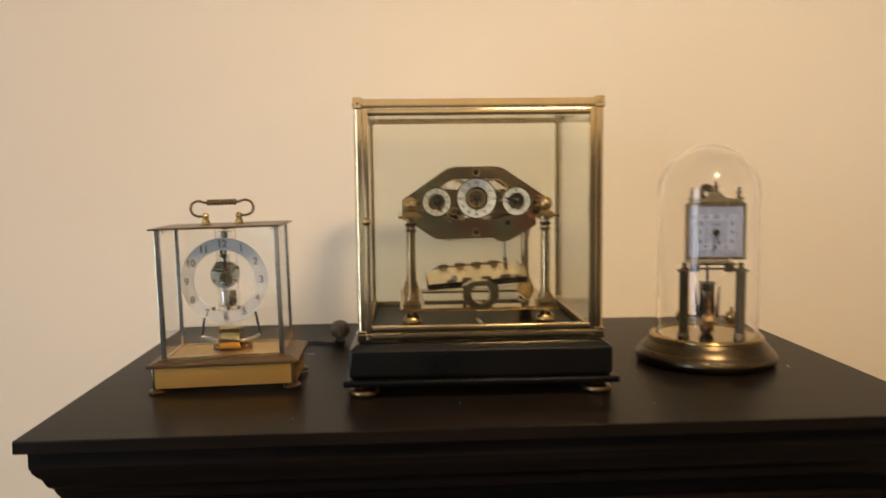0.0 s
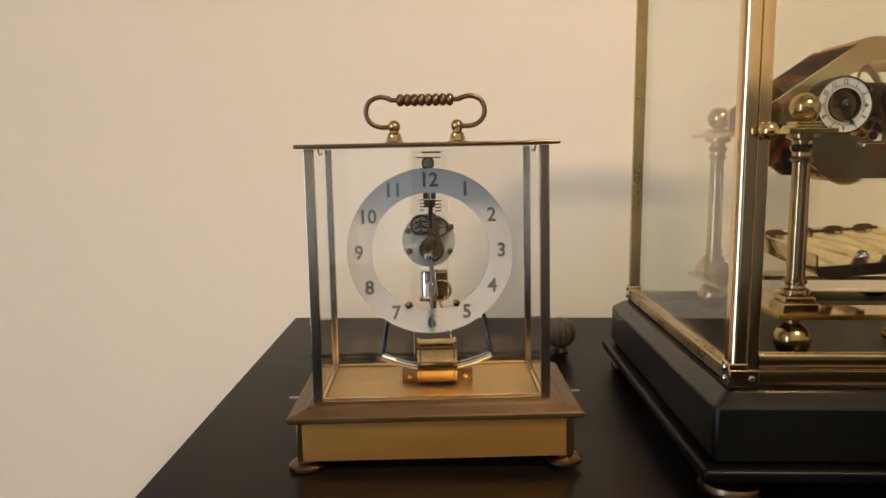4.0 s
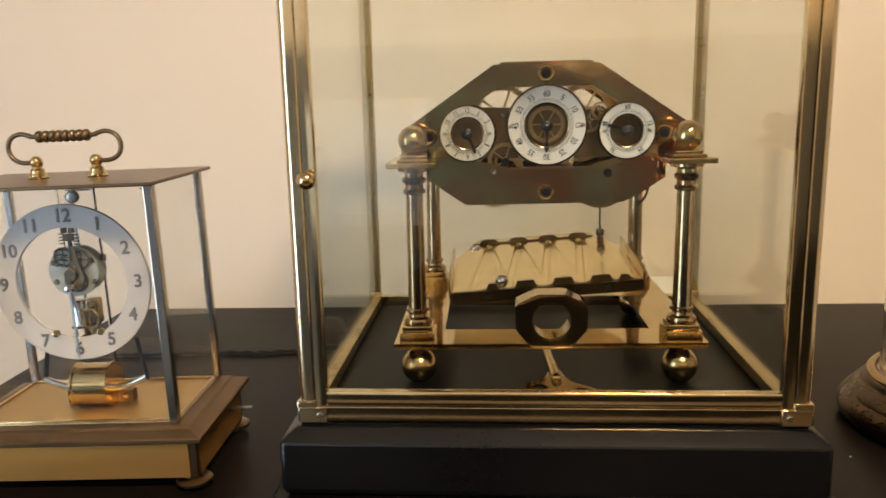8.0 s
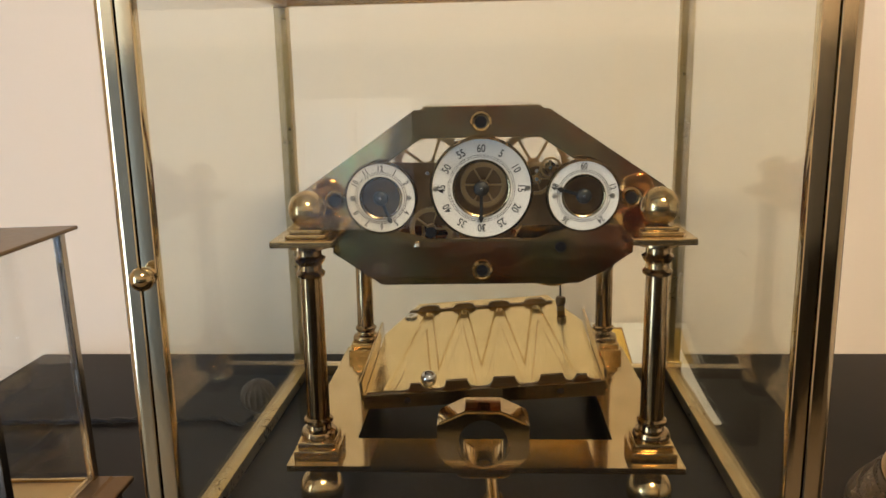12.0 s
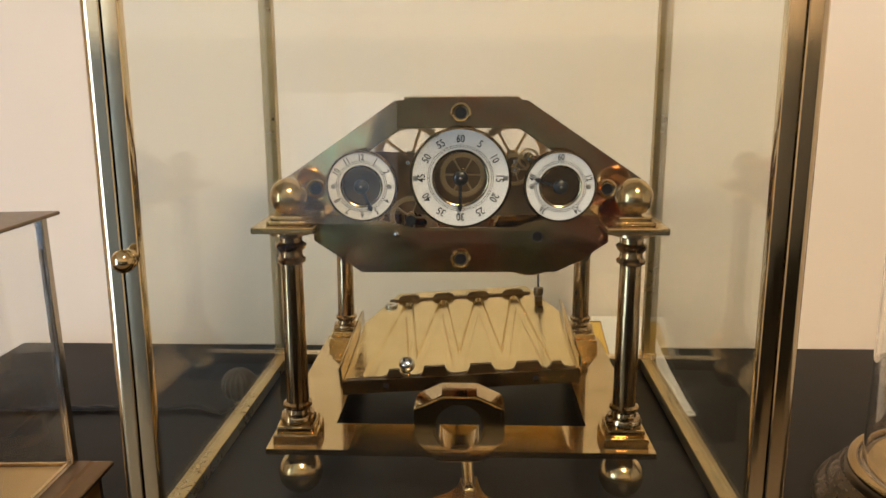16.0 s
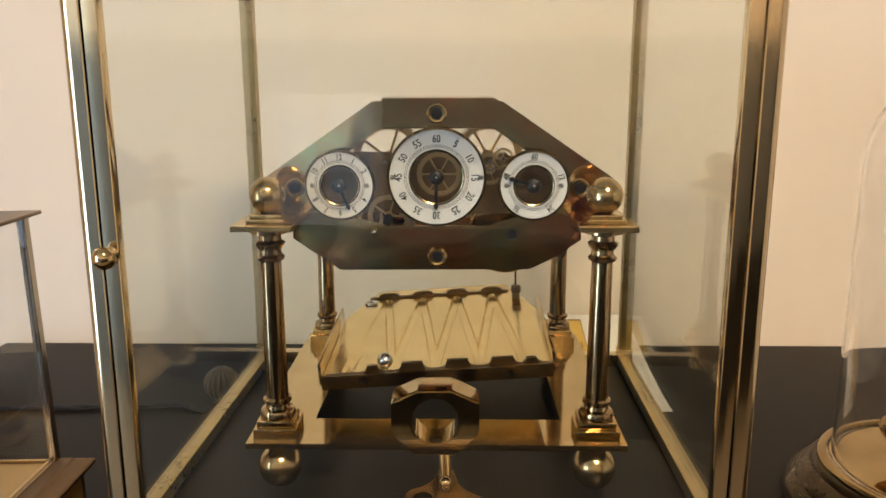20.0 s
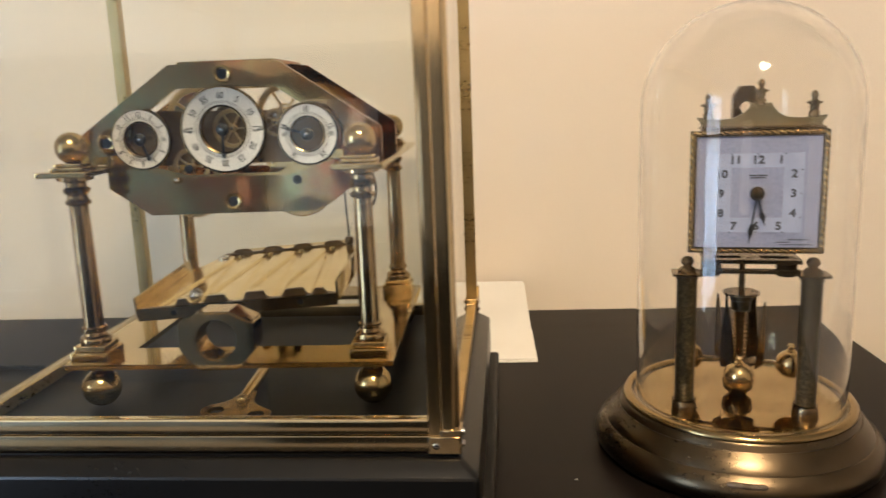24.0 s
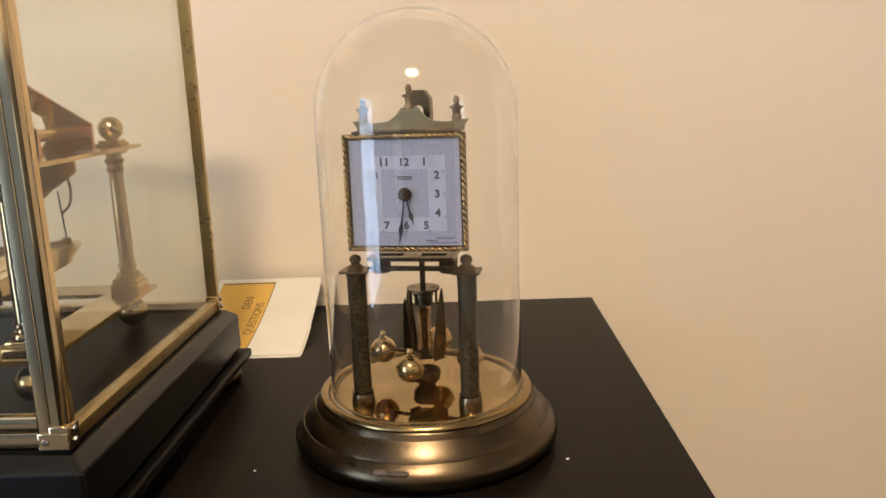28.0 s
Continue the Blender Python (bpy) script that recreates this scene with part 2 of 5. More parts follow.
DOMEGLASS = glass("dome_glass", (0.99, 0.99, 0.985), 1.37)
ACRYLIC = glass("clear_acrylic", (0.97, 0.97, 0.96), 1.40)
BULB = glow("lamp_diffuser", (1.0, 0.755, 0.48), LAMP_POWER)

# ---------------------------------------------------------------- mesh helpers
ORIGIN = {}


def thing(name, at, label, category, group="", kind="", rz=0.0):
    """A top-level Empty; its parts are given in the world (or, when turned, from its own origin)."""
    ob = new(name)
    ob.empty_display_size = 0.02
    ob.matrix_world = pose(*at, 0, 0, rz)
    ORIGIN[ob.name] = Vector((0, 0, 0)) if rz else Vector(at)
    return tagged(ob, label, category, group, kind)


def finish(name, bm, mat, smooth=40):
    me = bpy.data.meshes.new(name)
    bmesh.ops.recalc_face_normals(bm, faces=bm.faces)
    bm.to_mesh(me)
    bm.free()
    if smooth:
        me.set_sharp_from_angle(angle=radians(smooth))
        me.polygons.foreach_set("use_smooth", [max(abs(c) for c in f.normal) < 0.99999 for f in me.polygons])
    me.materials.append(mat)
    return me


def part(name, bm, mat, parent, label="", smooth=40):
    o = ORIGIN[parent.name]
    bmesh.ops.translate(bm, verts=bm.verts, vec=-o)
    ob = new(name, finish(name, bm, mat, smooth))
    ob.parent = parent
    ORIGIN[ob.name] = o
    if mat in (CLEAR, DOMEGLASS, ACRYLIC):
        ob.visible_shadow = False
    return tagged(ob, label)


def dup(ob, move):
    """The same part again, moved; shares the mesh."""
    c = ob.copy()
    scene.collection.objects.link(c)
    c.location = Vector(move)
    ORIGIN[c.name] = ORIGIN[ob.name]
    return c


def solid(name, bm, mat, label, category, kind="", group="", smooth=40):
    return tagged(new(name, finish(name, bm, mat, smooth)), label, category, group, kind)


def box(lo, hi, bevel=0.0, seg=2, bm=None):
    b = bmesh.new()
    r = bmesh.ops.create_cube(b, size=1.0)
    lo, hi = Vector(lo), Vector(hi)
    for v in r["verts"]:
        v.co = Vector((lo[i] + (v.co[i] + 0.5) * (hi[i] - lo[i]) for i in range(3)))
    if bevel:
        bmesh.ops.bevel(b, geom=b.edges[:], offset=bevel, segments=seg, profile=0.6, affect="EDGES")
    return merge(bm, b) if bm else b


def bar(lo, hi, axis, bulge=0.00014, chamfer=0.0005):
    """A bar along an axis whose four faces swell slightly, with small chamfers on its long edges."""
    i = "xyz".index(axis)
    j, k = [n for n in range(3) if n != i]
    hw, hh = (hi[j] - lo[j]) / 2, (hi[k] - lo[k]) / 2
    ring = []
    for side in range(4):
        w, h = (hw, hh) if side % 2 == 0 else (hh, hw)
        for n in range(7):
            u = -1 + 2 * n / 6
            a, c = u * (w - chamfer), h - bulge * u * u
            for _ in range(side):
                a, c = c, -a
            ring.append((a, c))
    b = bmesh.new()
    ends = []
    for e in (lo[i], hi[i]):
        vs = []
        for a, c in ring:
            v = [0.0, 0.0, 0.0]
            v[i], v[j], v[k] = e, (lo[j] + hi[j]) / 2 + a, (lo[k] + hi[k]) / 2 + c
            vs.append(b.verts.new(v))
        ends.append(vs)
    n = len(ring)
    for q in range(n):
        b.faces.new((ends[0][q], ends[0][(q + 1) % n], ends[1][(q + 1) % n], ends[1][q]))
    for vs in ends:
        b.faces.new(vs)
    return b


def merge(bm, other):
    """Adds the other bmesh into bm."""
    me = bpy.data.meshes.new("scratch")
    other.to_mesh(me)
    other.free()
    bm.from_mesh(me)
    bpy.data.meshes.remove(me)
    return bm


def lathe(profile, at=(0, 0, 0), axis="z", seg=32, bm=None):
    """Turns (radius, height) pairs round an axis through at."""
    b = bmesh.new()
    rings = []
    for r, h in profile:
        if r < 1e-7:
            rings.append([b.verts.new((0, 0, h))])
        else:
            rings.append([b.verts.new((r * math.cos(2 * math.pi * k / seg), r * math.sin(2 * math.pi * k / seg), h)) for k in range(seg)])
    for p, q in zip(rings, rings[1:]):
        for k in range(seg):
            a, c = p[k % len(p)], p[(k + 1) % len(p)]
            d, e = q[(k + 1) % len(q)], q[k % len(q)]
            vs = []
            for v in (a, c, d, e):
                if v not in vs:
                    vs.append(v)
            if len(vs) > 2:
                b.faces.new(vs)
    for ring, (r, h) in ((rings[0], profile[0]), (rings[-1], profile[-1])):
        if len(ring) > 2 and profile[0] != profile[-1]:
            b.faces.new(ring)
    if profile[0] == profile[-1]:
        bmesh.ops.remove_doubles(b, verts=b.verts, dist=1e-7)
    turn = {"z": Matrix(), "y": Matrix.Rotation(radians(-90), 4, "X"), "x": Matrix.Rotation(radians(90), 4, "Y")}[axis]
    bmesh.ops.transform(b, matrix=Matrix.Translation(at) @ turn, verts=b.verts)
    return merge(bm, b) if bm else b


def ball(at, r, seg=28, bm=None):
    n = seg // 2
    return lathe([(r * math.sin(math.pi * k / n), -r * math.cos(math.pi * k / n)) if 0 < k < n else (0, -r * math.cos(math.pi * k / n)) for k in range(n + 1)], at, "z", seg, bm)


def rod(a, b_, r, seg=12, bm=None):
    a, b_ = Vector(a), Vector(b_)
    b = lathe([(r, 0), (r, (b_ - a).length)], seg=seg)
    m = Matrix.Translation(a) @ (b_ - a).to_track_quat("Z", "Y").to_matrix().to_4x4()
    bmesh.ops.transform(b, matrix=m, verts=b.verts)
    return merge(bm, b) if bm else b


def sweep(points, r, seg=10, bm=None, close=False):
    """A round wire along points; r may be a number or one per point."""
    b = bmesh.new()
    pts = [Vector(p) for p in points]
    rs = r if isinstance(r, (list, tuple)) else [r] * len(pts)
    rings, side = [], None
    for i, p in enumerate(pts):
        d = (pts[min(i + 1, len(pts) - 1)] - pts[max(i - 1, 0)]).normalized()
        if side is None:
            side = d.orthogonal().normalized()
        side = (side - d * side.dot(d)).normalized()
        up = d.cross(side)
        rings.append([b.verts.new(p + (side * math.cos(2 * math.pi * k / seg) + up * math.sin(2 * math.pi * k / seg)) * rs[i]) for k in range(seg)])
    for p, q in zip(rings, rings[1:]):
        for k in range(seg):
            b.faces.new((p[k], p[(k + 1) % seg], q[(k + 1) % seg], q[k]))
    b.faces.new(rings[0])
    b.faces.new(rings[-1])
    return merge(bm, b) if bm else b


def curve(points, steps=8):
    """A smooth line through points."""
    pts = [Vector(p) for p in points]
    out = []
    for i in range(len(pts) - 1):
        p0, p1, p2, p3 = pts[max(i - 1, 0)], pts[i], pts[i + 1], pts[min(i + 2, len(pts) - 1)]
        for s in range(steps):
            u = s / steps
            out.append(0.5 * (2 * p1 + (p2 - p0) * u + (2 * p0 - 5 * p1 + 4 * p2 - p3) * u * u + (3 * p1 - p0 - 3 * p2 + p3) * u ** 3))
    return out + [pts[-1]]


def circle(cx, cz, r, n=32, start=0.0):
    return [(cx + r * math.cos(start + 2 * math.pi * k / n), cz + r * math.sin(start + 2 * math.pi * k / n)) for k in range(n)]


def slab(outer, holes, y0, y1, bm=None, plane="xz"):
    """A flat plate with holes: outlines in x, z pushed from y0 to y1 (or in x, y from z0 to z1)."""
    b = bmesh.new()
    edges = []
    for loop in (outer, *holes):
        vs = [b.verts.new((u, y0, v) if plane == "xz" else (u, v, y0)) for u, v in loop]
        edges += [b.edges.new((vs[k], vs[(k + 1) % len(vs)])) for k in range(len(vs))]
    bmesh.ops.triangle_fill(b, use_beauty=True, use_dissolve=False, edges=edges)
    r = bmesh.ops.extrude_face_region(b, geom=b.faces[:])
    push = (0, y1 - y0, 0) if plane == "xz" else (0, 0, y1 - y0)
    bmesh.ops.translate(b, verts=[g for g in r["geom"] if isinstance(g, bmesh.types.BMVert)], vec=push)
    bmesh.ops.recalc_face_normals(b, faces=b.faces)
    return merge(bm, b) if bm else b


def gear(cx, cz, r, teeth, y0, y1, spokes=6, rim=0.16, hub=0.2, bm=None):
    """A clock wheel: pointed teeth, rim, spokes and hub."""
    outer = []
    for k in range(teeth):
        for f, rr in ((0.0, 0.93), (0.3, 1.0), (0.55, 1.0), (0.85, 0.93)):
            a = 2 * math.pi * (k + f) / teeth
            outer.append((cx + r * rr * math.cos(a), cz + r * rr * math.sin(a)))
    holes = [circle(cx, cz, r * 0.06, 10)]
    ri, rh = r * (1 - rim - 0.07), r * hub
    for s in range(spokes):
        a0, a1 = 2 * math.pi * s / spokes, 2 * math.pi * (s + 1) / spokes
        w, wh = 0.036 * r / ri, 0.034 * r / rh
        hole = [(cx + ri * math.cos(a0 + w + (a1 - a0 - 2 * w) * k / 8), cz + ri * math.sin(a0 + w + (a1 - a0 - 2 * w) * k / 8)) for k in range(9)]
        hole += [(cx + rh * math.cos(a1 - wh - (a1 - a0 - 2 * wh) * k / 4), cz + rh * math.sin(a1 - wh - (a1 - a0 - 2 * wh) * k / 4)) for k in range(5)]
        holes.append(hole)
    return slab(outer, holes, y0, y1, bm)


def glyph(txt, size, at, turn=0.0, depth=0.00025, wide=1.0, bold=0.0):
    """Raised writing that faces -y, centred at (x, y, z); turn in degrees, clockwise as one reads it."""
    cu = bpy.data.curves.new("scratch", "FONT")
    cu.body, cu.size, cu.extrude, cu.resolution_u = txt, size, depth / 2, 3
    cu.align_x, cu.align_y, cu.offset = "CENTER", "CENTER", bold
    ob = bpy.data.objects.new("scratch", cu)
    me = bpy.data.meshes.new_from_object(ob)
    b = bmesh.new()
    b.from_mesh(me)
    bpy.data.objects.remove(ob)
    bpy.data.curves.remove(cu)
    bpy.data.meshes.remove(me)
    m = Matrix.Translation(at) @ Matrix.Rotation(radians(turn), 4, "Y") @ Matrix.Rotation(radians(90), 4, "X") @ Matrix.Diagonal((wide, 1, 1, 1))
    bmesh.ops.transform(b, matrix=m, verts=b.verts)
    return b


# ---------------------------------------------------------------- room
def wall(name, lo, hi, mat=WALL, label="cream painted plaster wall"):
    return solid(name, box(lo, hi), mat, label, "wall", "structure", smooth=0)


wall("wall_north", (WX0 - 0.12, WY1, 0), (WX1 + 0.12, WY1 + 0.12, CEIL))
wall("wall_east", (WX1, WY0, 0), (WX1 + 0.12, WY1, CEIL))
# the south wall has a low window, seen only mirrored in the brass
SX0, SX1, SZ0, SZ1 = -0.72, -0.25, 0.65, 1.152
bm = box((WX0 - 0.12, WY0 - 0.12, 0), (SX0, WY0, CEIL))
box((SX1, WY0 - 0.12, 0), (WX1 + 0.12, WY0, CEIL), bm=bm)
box((SX0, WY0 - 0.12, SZ1), (SX1, WY0, CEIL), bm=bm)
box((SX0, WY0 - 0.12, 0), (SX1, WY0, SZ0), bm=bm)
solid("wall_south", bm, WALL, "cream painted plaster wall with a low window", "wall", "structure", smooth=0)
bm = box((WX0 - 0.12, WY0, 2.1), (WX0, WY1, CEIL))
box((WX0 - 0.12, -0.35, 0), (WX0, WY1, 2.1), bm=bm)
box((WX0 - 0.12, WY0, 0), (WX0, -1.69, 2.1), bm=bm)
solid("wall_west", bm, WALL, "cream painted plaster wall with a tall window", "wall", "structure", smooth=0)
solid("floor", box((WX0 - 0.12, WY0 - 0.12, -0.1), (WX1 + 0.12, WY1 + 0.12, 0)), FLOOR, "tan carpeted floor", "floor", "structure", smooth=0)
solid("ceiling", box((WX0 - 0.12, WY0 - 0.12, CEIL), (WX1 + 0.12, WY1 + 0.12, CEIL + 0.1)), CEILING, "plain off-white ceiling", "ceiling", "structure", smooth=0)
bm = box((WX0 + 0.002, WY0, 0), (SX0, WY0 + 0.03, 1.355))
box((SX1, WY0, 0), (WX1 - 0.032, WY0 + 0.03, 1.355), bm=bm)
box((SX0, WY0, SZ1), (SX1, WY0 + 0.03, 1.355), bm=bm)
box((SX0, WY0, 0), (SX1, WY0 + 0.03, SZ0), bm=bm)
solid("wainscot", bm, DARKPANEL, "cool grey panelling on the lower wall", "panelling", "structure", smooth=0)

win = thing("window_1", (WX0 - 0.03, -1.02, 0.0), "tall white window that lets daylight in", "window", kind="structure")
for n, lo, hi in (("window_frame", (WX0 - 0.1, -1.69, 0.0), (WX0 + 0.01, -1.62, 2.1)), ("window_frame", (WX0 - 0.1, -0.42, 0.0), (WX0 + 0.01, -0.35, 2.1)),
                  ("window_frame", (WX0 - 0.1, -1.62, 2.03), (WX0 + 0.01, -0.42, 2.1)), ("window_frame", (WX0 - 0.1, -1.62, 0.0), (WX0 + 0.01, -0.42, 0.08)),
                  ("mullion", (WX0 - 0.05, -1.05, 0.08), (WX0 + 0.005, -0.99, 2.03)), ("glazing_bar", (WX0 - 0.05, -1.62, 1.03), (WX0 + 0.005, -0.42, 1.06))):
    part(n, box(lo, hi, 0.004), WHITEWOOD, win)

win = thing("window_2", ((SX0 + SX1) / 2, WY0, SZ0), "low white window that lets daylight in", "window", kind="structure")
for n, lo, hi in (("window_frame", (SX0, SZ0), (SX0 + 0.05, SZ1)), ("window_frame", (SX1 - 0.05, SZ0), (SX1, SZ1)), ("window_frame", (SX0 + 0.05, SZ1 - 0.05), (SX1 - 0.05, SZ1)), ("window_frame", (SX0 + 0.05, SZ0), (SX1 - 0.05, SZ0 + 0.05)),
                  ("glazing_bar", ((SX0 + SX1) / 2 - 0.012, SZ0 + 0.05), ((SX0 + SX1) / 2 + 0.012, SZ1 - 0.05))):
    part(n, box((lo[0], WY0 - 0.05, lo[1]), (hi[0], WY0 + 0.012, hi[1]), 0.004), WHITEWOOD, win)

for x0, x1, yf, label in ((-0.62, 0.94, -1.22, "deep low black sideboard with two plain doors against the wall"), (0.96, 2.46, -1.58, "shallow low black sideboard with two plain doors against the wall")):
    side = thing("sideboard", ((x0 + x1) / 2, (WY0 + 0.032 + yf) / 2, 0), label, "sideboard", group="sideboards")
    part("body", box((x0 + 0.01, WY0 + 0.032, 0.03), (x1 - 0.01, yf - 0.0202, 0.56), 0.003), BLACK, side)
    part("top", box((x0, WY0 + 0.032, 0.5602), (x1, yf + 0.004, 0.585), 0.004), BLACK, side)
    part("base", box((x0 + 0.02, WY0 + 0.032, 0.0), (x1 - 0.02, yf - 0.0210, 0.0298), 0.003), BLACK, side)
    for k in range(2):
        part("door", box((x0 + 0.012 + k * (x1 - x0) / 2, yf - 0.02, 0.012), (x0 - 0.012 + (k + 1) * (x1 - x0) / 2, yf, 0.545), 0.003), BLACK, side)

lamp = thing("ceiling_lamp", (*LAMP, CEIL), "lit round ceiling lamp with a warm glass diffuser", "lamp")
part("ceiling_rose", lathe([(0.0, CEIL), (0.17, CEIL), (0.175, CEIL - 0.02), (0.16, CEIL - 0.035), (0.0, CEIL - 0.035)], (*LAMP, 0), seg=32), BRONZE, lamp)
part("stem", lathe([(0.012, CEIL - 0.20), (0.012, CEIL - 0.0352)], (*LAMP, 0), seg=16), BRONZE, lamp)
# Unseen cap added over the diffuser to hold back upward light and deepen shadows.
part("cap", lathe([(0.0, CEIL - 0.1960), (0.06, CEIL - 0.1985), (0.13, CEIL - 0.2160), (0.168, CEIL - 0.2460), (0.172, CEIL - 0.2600), (0.166, CEIL - 0.2600), (0.162, CEIL - 0.2490), (0.128, CEIL - 0.2200), (0.06, CEIL - 0.2020), (0.0, CEIL - 0.2000)], (*LAMP, 0), seg=32), WHITEWOOD, lamp, "added white cap that blocks upward light")
part("diffuser", lathe([(0.0, CEIL - 0.2052), (0.07, CEIL - 0.2090), (0.125, CEIL - 0.2270), (0.155, CEIL - 0.2520), (0.152, CEIL - 0.275), (0.12, CEIL - 0.300), (0.07, CEIL - 0.316), (0.0, CEIL - 0.322)], (*LAMP, 0), seg=24), BULB, lamp, "glowing warm diffuser")

# ---------------------------------------------------------------- dresser
T = 0.905
DX0, DX1, DY0, DY1 = -0.386, 0.626, 0.786, 1.416
dresser = thing("dresser", ((DX0 + DX1) / 2, 1.1, 0), "dark espresso-stained wooden dresser with a satin top", "dresser")


def skewed(bm):
    """The dresser's east side runs slightly out of square."""
    for v in bm.verts:
        if v.co.x > 0.3:
            v.co.x -= (DY1 - v.co.y) * 0.0125
    return bm


part("top", skewed(box((DX0, DY0, T - 0.014), (DX1, DY1, T), 0.0016, 2)), ESPRESSO, dresser, smooth=30)
part("cornice", skewed(box((DX0 + 0.010, DY0 + 0.010, T - 0.034), (DX1 - 0.010, DY1, T - 0.0142), 0.0012)), ESPRESSO, dresser)
cove = [(0.0115, 0.034), (0.012, 0.038), (0.015, 0.043), (0.019, 0.048), (0.022, 0.056), (0.024, 0.059), (0.027, 0.061), (0.029, 0.067), (0.033, 0.075), (0.038, 0.080), (0.042, 0.081)]
bm = bmesh.new()
prev = None
for inset, drop in cove:
    ring = [bm.verts.new(c) for c in ((DX0 + inset, DY1, T - drop), (DX0 + inset, DY0 + inset, T - drop), (DX1 - inset, DY0 + inset, T - drop), (DX1 - inset, DY1, T - drop))]
    if prev:
        for k in range(4):
            bm.faces.new((prev[k], prev[(k + 1) % 4], ring[(k + 1) % 4], ring[k]))
    else:
        bm.faces.new(ring)
    prev = ring
bm.faces.new(prev)
part("moulding", skewed(bm), ESPRESSO, dresser, smooth=50)
part("carcass", skewed(box((DX0 + 0.044, DY0 + 0.052, 0.08), (DX1 - 0.044, DY1, T - 0.0812), 0.002)), ESPRESSO, dresser)
part("plinth", skewed(box((DX0 + 0.04, DY0 + 0.05, 0.0), (DX1 - 0.04, DY1, 0.08), 0.003)), ESPRESSO, dresser)
for k in range(3):
    z0 = 0.105 + k * 0.240
    d = part("drawer", box((DX0 + 0.070, DY0 + 0.040, z0), (DX1 - 0.070, DY0 + 0.0522, z0 + 0.220), 0.003), ESPRESSO, dresser)
    for x in (DX0 + 0.3, DX1 - 0.3):
        part("knob", lathe([(0.0, -0.022), (0.012, -0.021), (0.014, -0.014), (0.006, -0.008), (0.006, 0.0)], (x, DY0 + 0.040, z0 + 0.11), "y", 20), OLDBRASS, d, "antique brass knob")

# ---------------------------------------------------------------- glass case with its black plinth
CX0, CX1, CY0, CY1, CZ0, CZ1 = -0.0415, 0.2540, 0.9150, 1.184, 0.9715, 1.2605
case = thing("display_case", (0.106, 1.05, T), "brass-framed glass display case on a black lacquered plinth", "display case")
# plinth: body with a sloping shoulder, flange, feet
PX0, PX1, PY0, PY1 = -0.0525, 0.2640, 0.9045, 1.1985
def rounded_ring(bm, x0, x1, y0, y1, r, z, n=5):
    """A level loop of a rectangle with round corners."""
    out = []
    for cx, cy, a0 in ((x1 - r, y1 - r, 0), (x0 + r, y1 - r, 90), (x0 + r, y0 + r, 180), (x1 - r, y0 + r, 270)):
        for k in range(n + 1):
            a = radians(a0 + 90 * k / n)
            out.append(bm.verts.new((cx + r * math.cos(a), cy + r * math.sin(a), z)))
    return out


bm = bmesh.new()
prev = None
for inset, z in ((0.004, 0.928), (0.001, 0.931), (0.0, 0.934), (0.0, 0.9612), (0.0006, 0.9627), (0.0017, 0.9637), (0.0078, 0.9686), (0.0088, 0.9692), (0.0105, 0.9695), (0.012, 0.9695)):
    ring = rounded_ring(bm, PX0 + inset, PX1 - inset, PY0 + inset, PY1 - inset, 0.0032, z)
    if prev:
        for k in range(len(ring)):
            bm.faces.new((prev[k], prev[(k + 1) % len(ring)], ring[(k + 1) % len(ring)], ring[k]))
    else:
        bm.faces.new(ring)
    prev = ring
bm.faces.new(prev)
plinth = part("plinth", bm, PLINTHWOOD, case, "black satin-lacquered wooden plinth", smooth=25)
part("floor_board", box((CX0 + 0.0008, CY0 + 0.0008, 0.9693), (CX1 - 0.0008, CY1 - 0.0008, 0.9708), 0.0003), BLACKWOOD, plinth)
part("flange", box((PX0 - 0.007, PY0 - 0.007, 0.9205), (PX1 + 0.007, PY1 + 0.007, 0.9282), 0.003, 3), BLACKWOOD, plinth)
foot = part("foot", lathe([(0.0, T), (0.0150, T), (0.0178, T + 0.002), (0.0186, T + 0.005), (0.0172, T + 0.008), (0.0120, T + 0.0095), (0.0105, T + 0.0115), (0.0120, T + 0.0155), (0.0, T + 0.0155)], (-0.036, 0.921, 0)), BRONZE, case, "turned brass bun foot")
for dx, dy in ((0.2835, 0), (0, 0.262), (0.2835, 0.262)):
    dup(foot, (dx, dy, 0))
# corner posts, each a square bar with a fine bead
PW = 0.0092


def post(x, y, sx, sy):
    """A square bar standing on end, its outer edge well rounded and the other three just eased."""
    loop = []
    for cx, cy, a0 in ((1, 1, 0), (-1, 1, 90), (-1, -1, 180), (1, -1, 270)):
        r = 0.0045 if (cx, cy) == (sx, sy) else 0.0005
        n = 11 if r > 0.001 else 2
        for k in range(n):
            a = radians(a0 + 90 * k / (n - 1))
            loop.append((x + PW / 2 + cx * (PW / 2 - r) + r * math.cos(a), y + PW / 2 + cy * (PW / 2 - r) + r * math.sin(a)))
    b = bmesh.new()
    low, high = [[b.verts.new((u, v, z)) for u, v in loop] for z in (CZ0, CZ1 - 0.0125)]
    for k in range(len(loop)):
        j = (k + 1) % len(loop)
        b.faces.new((low[k], low[j], high[j], high[k]))
    b.faces.new(low)
    b.faces.new(high)
    return b


